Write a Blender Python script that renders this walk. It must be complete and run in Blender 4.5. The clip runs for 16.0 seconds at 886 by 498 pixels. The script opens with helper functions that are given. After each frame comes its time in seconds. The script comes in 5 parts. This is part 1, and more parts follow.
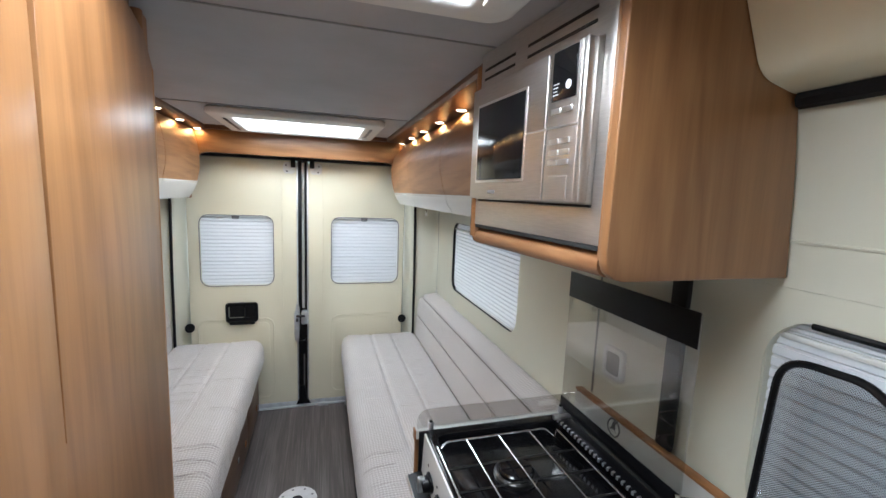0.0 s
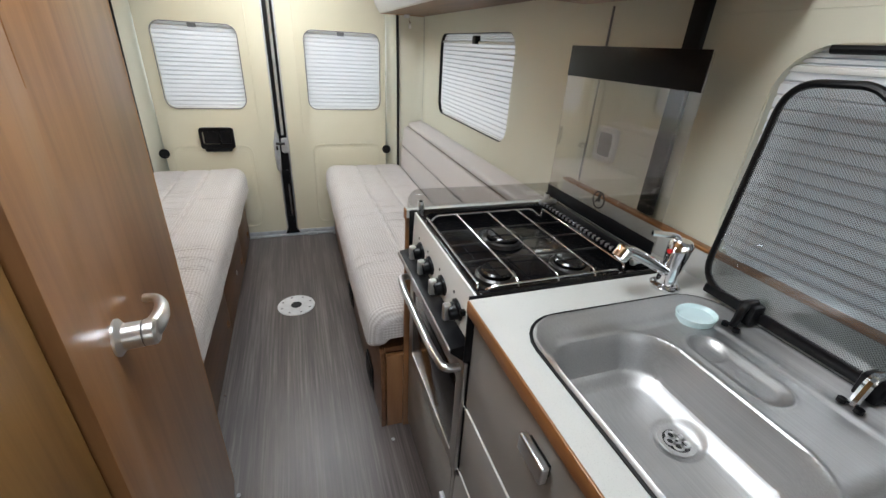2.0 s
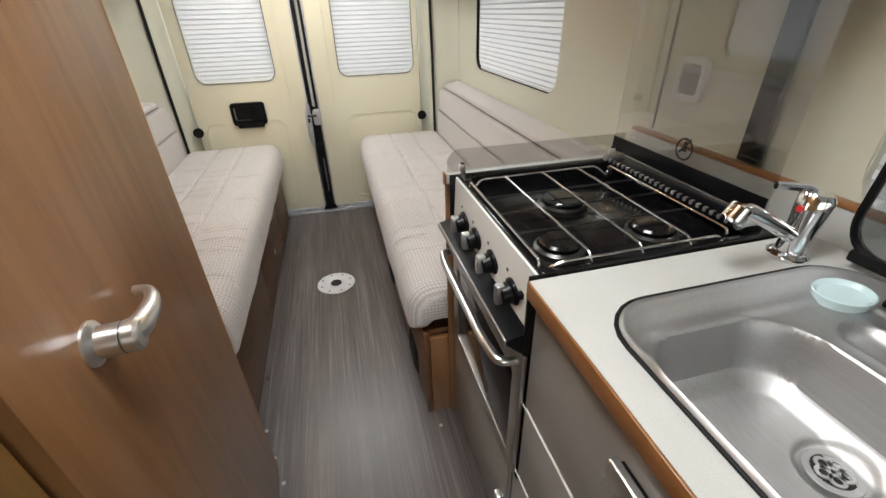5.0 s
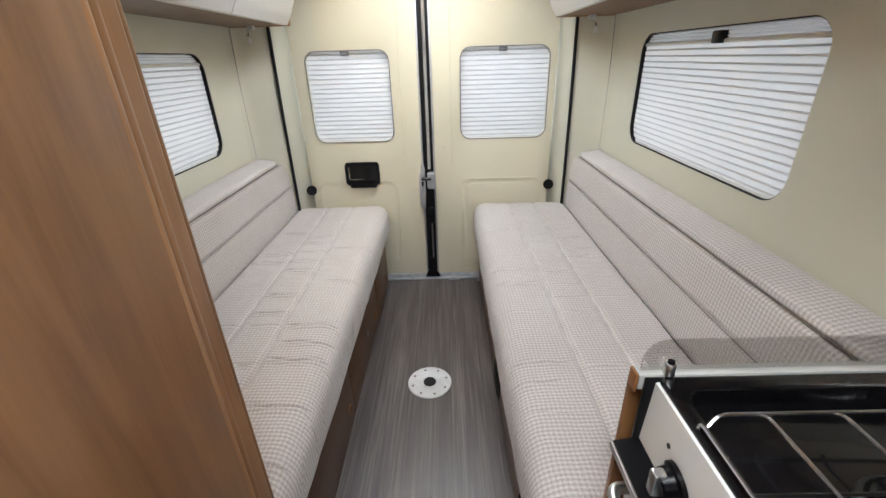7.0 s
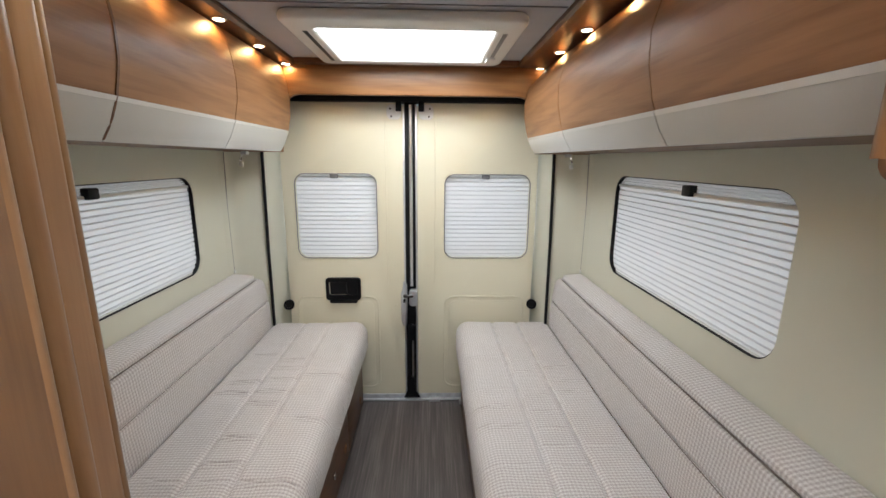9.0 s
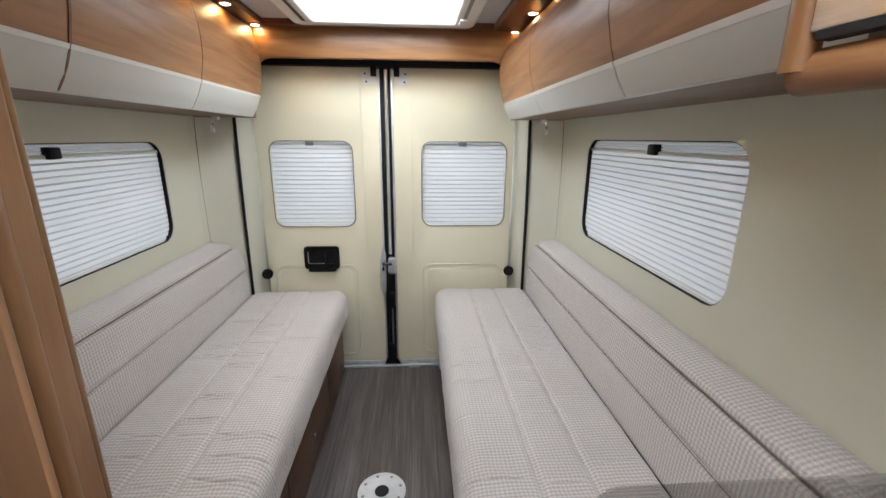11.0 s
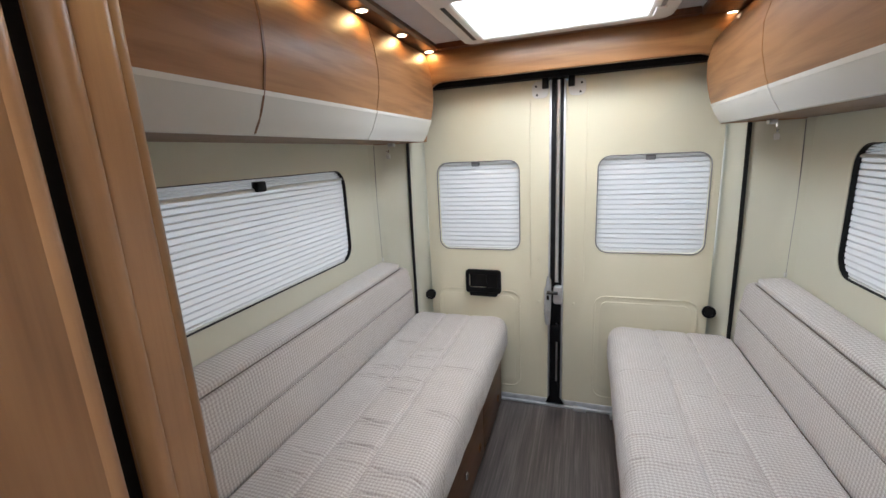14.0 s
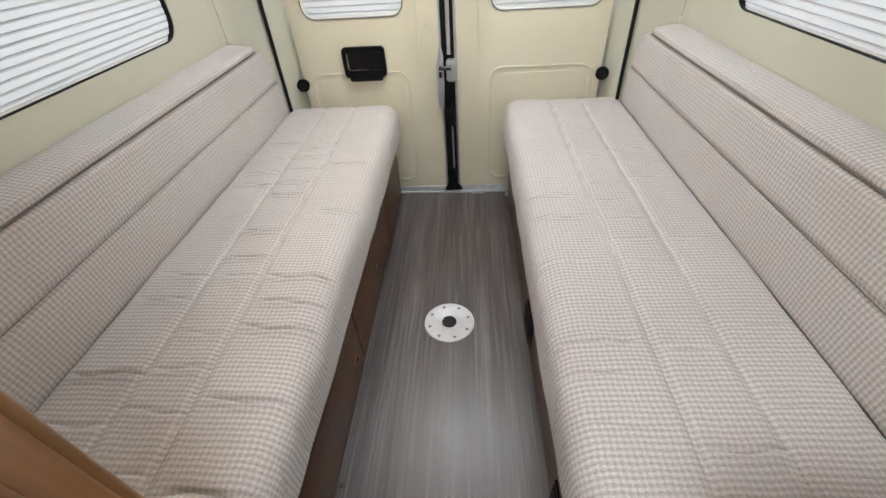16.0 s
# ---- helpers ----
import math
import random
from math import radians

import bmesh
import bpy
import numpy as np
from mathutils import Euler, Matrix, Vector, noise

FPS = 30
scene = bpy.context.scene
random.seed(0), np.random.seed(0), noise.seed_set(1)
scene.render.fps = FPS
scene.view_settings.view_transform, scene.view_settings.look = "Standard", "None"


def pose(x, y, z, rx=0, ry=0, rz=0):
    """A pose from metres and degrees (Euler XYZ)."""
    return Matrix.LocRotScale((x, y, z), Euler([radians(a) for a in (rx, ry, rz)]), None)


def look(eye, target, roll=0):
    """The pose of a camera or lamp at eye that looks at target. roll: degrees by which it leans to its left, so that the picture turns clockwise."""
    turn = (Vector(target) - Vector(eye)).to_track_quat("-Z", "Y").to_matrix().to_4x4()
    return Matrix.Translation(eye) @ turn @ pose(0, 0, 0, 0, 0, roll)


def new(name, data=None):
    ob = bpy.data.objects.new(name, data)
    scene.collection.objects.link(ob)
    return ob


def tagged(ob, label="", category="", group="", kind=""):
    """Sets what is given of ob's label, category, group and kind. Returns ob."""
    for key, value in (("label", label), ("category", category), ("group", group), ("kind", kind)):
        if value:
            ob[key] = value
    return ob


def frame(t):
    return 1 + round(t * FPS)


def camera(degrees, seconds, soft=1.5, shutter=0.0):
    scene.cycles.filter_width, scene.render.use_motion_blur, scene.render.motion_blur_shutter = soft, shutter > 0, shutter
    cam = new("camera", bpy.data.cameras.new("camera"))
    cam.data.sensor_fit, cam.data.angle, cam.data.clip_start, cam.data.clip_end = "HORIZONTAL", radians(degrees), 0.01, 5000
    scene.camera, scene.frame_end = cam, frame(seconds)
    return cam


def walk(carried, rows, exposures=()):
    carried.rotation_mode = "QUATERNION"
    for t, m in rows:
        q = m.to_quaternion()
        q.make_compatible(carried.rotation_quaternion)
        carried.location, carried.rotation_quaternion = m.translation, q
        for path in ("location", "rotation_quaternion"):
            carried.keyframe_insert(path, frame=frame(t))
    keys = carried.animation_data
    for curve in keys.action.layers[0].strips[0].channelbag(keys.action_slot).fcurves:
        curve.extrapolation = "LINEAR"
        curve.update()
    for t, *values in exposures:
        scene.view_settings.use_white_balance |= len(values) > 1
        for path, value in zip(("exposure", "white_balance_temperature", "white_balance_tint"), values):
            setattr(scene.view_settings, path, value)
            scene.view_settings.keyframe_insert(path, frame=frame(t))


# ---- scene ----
cam = camera(94.2, 16.0)
PATH = [
    (0, (0.118, 0.037, 1.565), (0.687, 1.936, 1.304), 2.3),
    (0.5, (0.119, 0.024, 1.517), (0.686, 1.905, 1.139), 2.6),
    (1, (0.113, 0.015, 1.453), (0.684, 1.858, 0.925), 2.9),
    (1.5, (0.106, 0.012, 1.388), (0.695, 1.788, 0.683), 3.1),
    (2, (0.101, 0.009, 1.331), (0.715, 1.695, 0.448), 3.4),
    (2.5, (0.09, -0.002, 1.269), (0.731, 1.586, 0.235), 3.8),
    (3, (0.075, -0.021, 1.221), (0.725, 1.483, 0.074), 4.0),
    (3.2, (0.072, -0.03, 1.209), (0.716, 1.45, 0.028), 3.8),
    (5.3, (0.161, 0.206, 1.286), (0.49, 1.933, 0.333), -2.2),
    (5.5, (0.177, 0.247, 1.318), (0.448, 2.003, 0.4), -2.4),
    (6, (0.184, 0.345, 1.337), (0.319, 2.138, 0.462), -2.3),
    (6.5, (0.147, 0.507, 1.319), (0.177, 2.311, 0.456), -2.1),
    (7, (0.102, 0.621, 1.334), (0.076, 2.433, 0.488), -1.8),
    (7.5, (0.118, 0.703, 1.355), (0.065, 2.555, 0.602), -1.5),
    (8, (0.119, 0.736, 1.4), (0.08, 2.637, 0.779), -0.9),
    (8.5, (0.109, 0.734, 1.447), (0.112, 2.676, 0.966), -0.4),
    (8.7, (0.106, 0.727, 1.456), (0.134, 2.681, 1.033), -0.0),
    (10.8, (0.143, 0.677, 1.421), (0.322, 2.608, 0.931), 0.5),
    (11, (0.154, 0.676, 1.398), (0.283, 2.602, 0.877), 0.4),
    (11.5, (0.178, 0.749, 1.354), (0.082, 2.67, 0.806), -0.7),
    (12, (0.187, 0.847, 1.344), (-0.175, 2.752, 0.856), -1.3),
    (12.5, (0.167, 0.873, 1.374), (-0.411, 2.748, 0.991), -1.8),
    (13, (0.152, 0.877, 1.437), (-0.567, 2.722, 1.162), -2.2),
    (13.5, (0.137, 0.867, 1.477), (-0.597, 2.709, 1.22), -2.3),
    (14, (0.129, 0.861, 1.421), (-0.514, 2.702, 0.976), -2.9),
    (14.5, (0.115, 0.887, 1.357), (-0.361, 2.682, 0.616), -3.9),
    (15, (0.104, 0.931, 1.311), (-0.215, 2.62, 0.29), -4.8),
    (15.5, (0.08, 0.94, 1.283), (-0.123, 2.51, 0.061), -4.8),
    (16, (0.092, 0.993, 1.255), (-0.044, 2.529, -0.018), -4.0),
]
EXPO = [(0.0, 0.0, 6000, 10), (1.0, 0.03, 6200, 10), (1.5, 0.0, 6200, 10), (2.0, 0.08, 6450, 10), (3.0, 0.20, 6600, 11), (5.5, 0.15, 6950, 11), (7.0, 0.15, 6500, 12), (8.5, -0.05, 6600, 12),
        (11.0, -0.05, 6350, 12), (12.0, -0.10, 6450, 12), (13.5, -0.09, 6400, 14), (14.5, -0.10, 6300, 12), (15.0, -0.02, 6450, 12), (15.5, 0.12, 6550, 12), (16.0, 0.22, 6600, 11)]
walk(cam, [(t, look(eye, target, roll)) for t, eye, target, roll in PATH], EXPO)

# ---- world and large lights ----
world = bpy.data.worlds.new("sky")
scene.world = world
world.use_nodes = True
wn = world.node_tree
sky = wn.nodes.new("ShaderNodeTexSky")
sky.sky_type = "NISHITA"
sky.sun_disc = False
sky.sun_elevation = radians(40)
sky.sun_rotation = radians(200)
wn.links.new(sky.outputs[0], wn.nodes["Background"].inputs[0])
wn.nodes["Background"].inputs[1].default_value = 0.1


def area_lamp(name, eye, target, w, h, watts, colour=(1, 1, 1)):
    d = bpy.data.lights.new(name, "AREA")
    d.shape, d.size, d.size_y, d.energy, d.color = "RECTANGLE", w, h, watts, colour
    ob = new(name, d)
    ob.matrix_world = look(eye, target)
    return ob


DAY = (0.90, 0.96, 1.0)
area_lamp("rear_rooflight_daylight", (0.022, 2.485, 1.985), (0.022, 2.485, 0), 0.61, 0.455, 11.0, DAY)
area_lamp("rear_dome_daylight", (0.022, 2.485, 2.25), (0.022, 2.485, 0), 0.9, 0.7, 22.0, DAY)
area_lamp("front_rooflight_daylight", (0.045, 0.52, 1.985), (0.045, 0.52, 0), 0.61, 0.455, 15.5, DAY)
area_lamp("front_dome_daylight", (0.045, 0.52, 2.25), (0.045, 0.52, 0), 0.9, 0.7, 22.0, DAY)
area_lamp("side_window_daylight_right", (1.06, 2.07, 1.175), (0, 2.07, 1.175), 1.05, 0.55, 4.1, DAY)
area_lamp("side_window_daylight_left", (-1.06, 2.07, 1.155), (0, 2.07, 1.155), 1.05, 0.55, 4.1, DAY)
area_lamp("door_window_daylight_left", (-0.41, 3.16, 1.14), (-0.41, 0, 1.14), 0.54, 0.54, 2.3, DAY)
area_lamp("door_window_daylight_right", (0.43, 3.16, 1.14), (0.43, 0, 1.14), 0.54, 0.54, 2.3, DAY)
area_lamp("sink_window_daylight", (1.07, 0.13, 1.12), (0, 0.13, 1.12), 0.95, 0.50, 1.8, DAY)
area_lamp("windscreen_daylight", (0.0, -1.72, 1.25), (0, 1, 1.0), 1.5, 0.7, 8.0, DAY)


# ---- materials ----
def mat(name, colour=(0.8, 0.8, 0.8), rough=0.5, metal=0.0, **more):
    m = bpy.data.materials.new(name)
    m.use_nodes = True
    b = m.node_tree.nodes["Principled BSDF"]
    b.inputs["Base Color"].default_value = (*colour, 1)
    b.inputs["Roughness"].default_value = rough
    b.inputs["Metallic"].default_value = metal
    for k, v in more.items():
        b.inputs[k.replace("_", " ")].default_value = v
    return m


def node(m, kind, **values):
    n = m.node_tree.nodes.new(kind)
    for k, v in values.items():
        n.inputs[k.replace("_", " ")].default_value = v
    return n


def link(m, a, b):
    m.node_tree.links.new(a, b)


def bsdf(m):
    return m.node_tree.nodes["Principled BSDF"]


def coords(m, scale=(1, 1, 1), offset=(0, 0, 0)):
    """World-scale coordinates, stretched."""
    g = node(m, "ShaderNodeNewGeometry")
    mp = node(m, "ShaderNodeMapping")
    mp.inputs["Scale"].default_value = scale
    mp.inputs["Location"].default_value = offset
    link(m, g.outputs["Position"], mp.inputs["Vector"])
    return mp.outputs[0]


def ramp(m, fac, stops):
    r = node(m, "ShaderNodeValToRGB")
    e = r.color_ramp.elements
    while len(e) < len(stops):
        e.new(0.5)
    for k, (p, c) in zip(e, stops):
        k.position, k.color = p, (*c, 1) if len(c) == 3 else c
    link(m, fac, r.inputs[0])
    return r.outputs[0]


def bump(m, height, strength=0.2, distance=0.002, before=None):
    b = node(m, "ShaderNodeBump", Strength=strength, Distance=distance)
    link(m, height, b.inputs["Height"])
    if before:
        link(m, before, b.inputs["Normal"])
    link(m, b.outputs[0], bsdf(m).inputs["Normal"])
    return b.outputs[0]


def grainy(m, colour, spread=0.06, size=8.0, fine=160.0, strength=0.08, rough=None):
    """Gives a plain paint or plastic two scales of small unevenness."""
    n1 = node(m, "ShaderNodeTexNoise", Scale=size, Detail=4)
    n2 = node(m, "ShaderNodeTexNoise", Scale=fine, Detail=3)
    c = coords(m)
    link(m, c, n1.inputs["Vector"])
    link(m, c, n2.inputs["Vector"])
    lo = tuple(v * (1 - spread) for v in colour)
    hi = tuple(min(1, v * (1 + spread)) for v in colour)
    link(m, ramp(m, n1.outputs[0], [(0.3, lo), (0.7, hi)]), bsdf(m).inputs["Base Color"])
    if rough:
        link(m, ramp(m, n1.outputs[0], [(0.3, (rough[0],) * 3), (0.7, (rough[1],) * 3)]), bsdf(m).inputs["Roughness"])
    bump(m, n2.outputs[0], strength, 0.001)
    return m


def wood(name, axis, dark, light, rough=0.35, coat=0.15):
    """Veneer whose grain runs along axis (0, 1, 2)."""
    m = mat(name, light, rough)
    bsdf(m).inputs["Coat Weight"].default_value = coat
    bsdf(m).inputs["Coat Roughness"].default_value = 0.22
    long, wide = 1.3, 22.0
    sc = [wide, wide, wide]
    sc[axis] = long
    big = [5.0, 5.0, 5.0]
    big[axis] = 0.5
    n1 = node(m, "ShaderNodeTexNoise", Scale=1.0, Detail=6, Roughness=0.65, Distortion=0.6)
    link(m, coords(m, sc), n1.inputs["Vector"])
    n2 = node(m, "ShaderNodeTexNoise", Scale=1.0, Detail=3, Distortion=1.2)
    link(m, coords(m, big), n2.inputs["Vector"])
    fine = [260.0, 260.0, 260.0]
    fine[axis] = 9.0
    n3 = node(m, "ShaderNodeTexNoise", Scale=1.0, Detail=2)
    link(m, coords(m, fine), n3.inputs["Vector"])
    mix = node(m, "ShaderNodeMath")
    mix.operation = "MULTIPLY_ADD"
    link(m, n1.outputs[0], mix.inputs[0])
    mix.inputs[1].default_value = 0.6
    half = node(m, "ShaderNodeMath")
    half.operation = "MULTIPLY"
    half.inputs[1].default_value = 0.4
    link(m, n2.outputs[0], half.inputs[0])
    link(m, half.outputs[0], mix.inputs[2])
    add = node(m, "ShaderNodeMath")
    add.operation = "MULTIPLY_ADD"
    link(m, n3.outputs[0], add.inputs[0])
    add.inputs[1].default_value = 0.12
    link(m, mix.outputs[0], add.inputs[2])
    ringed = [7.0, 7.0, 7.0]
    ringed[axis] = 0.85
    wv = node(m, "ShaderNodeTexWave", Scale=1.6, Distortion=9.0, Detail=3.0)
    wv.inputs["Detail Scale"].default_value = 1.4
    wv.bands_direction = "DIAGONAL"
    link(m, coords(m, ringed, (0.37, 0.21, 0.4)), wv.inputs["Vector"])
    cat = node(m, "ShaderNodeMath")
    cat.operation = "MULTIPLY_ADD"
    link(m, wv.outputs["Fac"], cat.inputs[0])
    cat.inputs[1].default_value = 0.11
    link(m, add.outputs[0], cat.inputs[2])
    add = cat
    mid = tuple((a + b) / 2 for a, b in zip(dark, light))
    link(m, ramp(m, add.outputs[0], [(0.43, dark), (0.575, mid), (0.73, light)]), bsdf(m).inputs["Base Color"])
    bump(m, n3.outputs[0], 0.05, 0.0006)
    return m


WOOD_D, WOOD_L = (0.180, 0.078, 0.027), (0.298, 0.142, 0.055)
wood_z = wood("veneer_upright", 2, WOOD_D, WOOD_L, 0.36, 0.22)
wood_y = wood("veneer_lengthways", 1, (0.20, 0.086, 0.032), (0.36, 0.178, 0.075), 0.46, 0.04)
wood_x = wood("veneer_across", 0, WOOD_D, WOOD_L)
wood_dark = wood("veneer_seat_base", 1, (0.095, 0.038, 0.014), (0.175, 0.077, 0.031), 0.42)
wood_edge = wood("edging_orange", 1, (0.19, 0.075, 0.022), (0.30, 0.128, 0.042), 0.4)
CREAM = (0.74, 0.70, 0.54)
cream = grainy(mat("cream_painted_metal", CREAM, 0.24), CREAM, 0.012, 3, 90, 0.02, (0.225, 0.245))
WALLC = (0.615, 0.61, 0.505)
lining = grainy(mat("cream_wall_lining", WALLC, 0.4), WALLC, 0.012, 3, 260, 0.03, (0.37, 0.42))
GREYF = (0.45, 0.46, 0.49)
headlining = grainy(mat("grey_headlining", GREYF, 0.9), GREYF, 0.06, 6, 700, 0.35)
PALE = (0.74, 0.74, 0.71)
pale_trim = grainy(mat("pale_gloss_strip", PALE, 0.25), PALE, 0.02, 4, 120, 0.02)
# pale strip, its colour darkened for the shade on its downward face
strip_shaded = grainy(mat("pale_locker_strip_shaded", (0.53, 0.53, 0.505), 0.28), (0.53, 0.53, 0.505), 0.02, 4, 120, 0.02)
white_trim = grainy(mat("white_rooflight_plastic", (0.7, 0.7, 0.68), 0.4), (0.70, 0.70, 0.68), 0.03, 5, 300, 0.05)
black_rubber = grainy(mat("black_rubber", (0.007, 0.007, 0.008), 0.55, Specular_IOR_Level=0.25), (0.007, 0.007, 0.008), 0.2, 30, 400, 0.1)
black_plastic = grainy(mat("black_plastic", (0.004, 0.004, 0.005), 0.32, Specular_IOR_Level=0.2), (0.004, 0.004, 0.005), 0.2, 30, 500, 0.08)
grey_plastic = grainy(mat("grey_plastic", (0.2, 0.2, 0.21), 0.4), (0.2, 0.2, 0.21), 0.1, 30, 500, 0.08)
DRAW = (0.30, 0.283, 0.264)
drawer_grey = grainy(mat("taupe_grey_laminate", DRAW, 0.3), DRAW, 0.03, 5, 200, 0.03)
enamel = grainy(mat("black_gloss_enamel", (0.006, 0.006, 0.007), 0.09), (0.006, 0.006, 0.007), 0.2, 12, 60, 0.03, (0.06, 0.16))
chrome = mat("chrome", (0.82, 0.83, 0.85), 0.09, 1.0)
dull_chrome = grainy(mat("satin_chrome", (0.80, 0.81, 0.82), 0.30, 1.0), (0.80, 0.81, 0.82), 0.05, 20, 200, 0.03)
burner_steel = grainy(mat("heat_darkened_steel", (0.07, 0.068, 0.066), 0.28, 0.9), (0.07, 0.068, 0.066), 0.2, 30, 200, 0.05)
wire_steel = mat("rack_wire", (0.72, 0.72, 0.72), 0.2, 1.0)
zinc = grainy(mat("zinc_plate", (0.6, 0.62, 0.64), 0.42, 0.7), (0.6, 0.62, 0.64), 0.1, 30, 200, 0.05)
alu = grainy(mat("brushed_aluminium_plate", (0.66, 0.66, 0.67), 0.5, 0.35), (0.66, 0.66, 0.67), 0.06, 40, 300, 0.08)
lamp_lens = mat("lit_spot_lens", (1, 0.95, 0.85), 0.3)
bsdf(lamp_lens).inputs["Emission Color"].default_value = (1, 0.86, 0.62, 1)
bsdf(lamp_lens).inputs["Emission Strength"].default_value = 14
screw_dark = mat("dark_hole", (0.01, 0.01, 0.01), 0.7)
mark_black = mat("black_printing", (0.01, 0.01, 0.01), 0.5)
mark_pale = mat("pale_printing", (0.6, 0.62, 0.64), 0.5)
aqua_plastic = grainy(mat("pale_aqua_plastic", (0.55, 0.70, 0.72), 0.25), (0.55, 0.70, 0.72), 0.03, 9, 200, 0.03)
red_dot = mat("red_plastic", (0.5, 0.02, 0.02), 0.3)


def brushed(name, colour, axis, rough=0.3):
    m = mat(name, colour, rough, 1.0)
    sc = [420.0, 420.0, 420.0]
    sc[axis] = 6.0
    n = node(m, "ShaderNodeTexNoise", Scale=1.0, Detail=3)
    link(m, coords(m, sc), n.inputs["Vector"])
    big = node(m, "ShaderNodeTexNoise", Scale=7.0, Detail=3)
    link(m, coords(m), big.inputs["Vector"])
    link(m, ramp(m, big.outputs[0], [(0.3, (rough * 0.8,) * 3), (0.7, (rough * 1.2,) * 3)]), bsdf(m).inputs["Roughness"])
    lo = tuple(v * 0.88 for v in colour)
    link(m, ramp(m, n.outputs[0], [(0.3, lo), (0.7, colour)]), bsdf(m).inputs["Base Color"])
    bump(m, n.outputs[0], 0.05, 0.0004)
    return m


steel_front = brushed("brushed_steel_front", (0.56, 0.535, 0.51), 1, 0.38)
steel_sink = brushed("brushed_steel_sink", (0.50, 0.50, 0.50), 1, 0.52)


def speckled(name, colour, dots):
    m = mat(name, colour, 0.32)
    v = node(m, "ShaderNodeTexVoronoi", Scale=420.0)
    c = coords(m)
    link(m, c, v.inputs["Vector"])
    n = node(m, "ShaderNodeTexNoise", Scale=6.0, Detail=4)
    link(m, c, n.inputs["Vector"])
    col = ramp(m, v.outputs["Distance"], [(0.12, dots), (0.32, colour)])
    mx = node(m, "ShaderNodeMixRGB")
    mx.blend_type = "MULTIPLY"
    mx.inputs[0].default_value = 1.0
    link(m, col, mx.inputs[1])
    link(m, ramp(m, n.outputs[0], [(0.3, (0.93, 0.93, 0.92)), (0.7, (1, 1, 1))]), mx.inputs[2])
    link(m, mx.outputs[0], bsdf(m).inputs["Base Color"])
    return m


laminate = speckled("pale_worktop_laminate", (0.49, 0.495, 0.475), (0.42, 0.425, 0.41))


def fabric():
    """Cream and taupe weave with a dot about every 12 mm."""
    m = mat("woven_upholstery", (0.6, 0.55, 0.5), 0.92)
    b = bsdf(m)
    b.inputs["Sheen Weight"].default_value = 0.25
    b.inputs["Sheen Roughness"].default_value = 0.5
    uv = node(m, "ShaderNodeUVMap")
    waves = []
    sep = node(m, "ShaderNodeSeparateXYZ")
    wob = node(m, "ShaderNodeTexNoise", Scale=14.0, Detail=2)
    link(m, uv.outputs[0], wob.inputs["Vector"])
    mixv = node(m, "ShaderNodeVectorMath")
    mixv.operation = "MULTIPLY_ADD"
    link(m, wob.outputs["Color"], mixv.inputs[0])
    mixv.inputs[1].default_value = (0.010, 0.010, 0)
    link(m, uv.outputs[0], mixv.inputs[2])
    link(m, mixv.outputs[0], sep.inputs[0])
    for k, period in ((0, 0.0116), (1, 0.0112)):
        mu = node(m, "ShaderNodeMath")
        mu.operation = "MULTIPLY"
        mu.inputs[1].default_value = 2 * math.pi / period
        link(m, sep.outputs[k], mu.inputs[0])
        si = node(m, "ShaderNodeMath")
        si.operation = "SINE"
        link(m, mu.outputs[0], si.inputs[0])
        waves.append(si)
    # threads across and along, the rows across the seat the plainer ones
    rows = node(m, "ShaderNodeMath")
    rows.operation = "MULTIPLY_ADD"
    rows.inputs[1].default_value = 0.112
    rows.inputs[2].default_value = 0.0
    link(m, waves[1].outputs[0], rows.inputs[0])
    sh = node(m, "ShaderNodeMath")
    sh.operation = "MULTIPLY_ADD"
    sh.inputs[1].default_value = 0.064
    link(m, waves[0].outputs[0], sh.inputs[0])
    link(m, rows.outputs[0], sh.inputs[2])
    nz = node(m, "ShaderNodeTexNoise", Scale=330.0, Detail=3, Roughness=0.7)
    link(m, uv.outputs[0], nz.inputs["Vector"])
    ad = node(m, "ShaderNodeMath")
    ad.operation = "MULTIPLY_ADD"
    link(m, nz.outputs[0], ad.inputs[0])
    ad.inputs[1].default_value = 0.95
    link(m, sh.outputs[0], ad.inputs[2])
    dust = node(m, "ShaderNodeTexNoise", Scale=3.0, Detail=4)
    link(m, uv.outputs[0], dust.inputs["Vector"])
    col = ramp(m, ad.outputs[0], [(0.16, (0.34, 0.302, 0.275)), (0.45, (0.55, 0.513, 0.495)), (0.70, (0.765, 0.74, 0.725))])
    mx = node(m, "ShaderNodeMixRGB")
    mx.blend_type = "MULTIPLY"
    mx.inputs[0].default_value = 1.0
    link(m, col, mx.inputs[1])
    link(m, ramp(m, dust.outputs[0], [(0.3, (0.93, 0.92, 0.91)), (0.65, (1, 1, 1))]), mx.inputs[2])
    link(m, mx.outputs[0], b.inputs["Base Color"])
    bump(m, ad.outputs[0], 0.75, 0.0018)
    return m


upholstery = fabric()
# backrest seam, and the painted gap shadow under the ledge rolls
seam_gap_dark = mat("dark_seam_and_gap_shade", (0.20, 0.172, 0.155), 0.9)


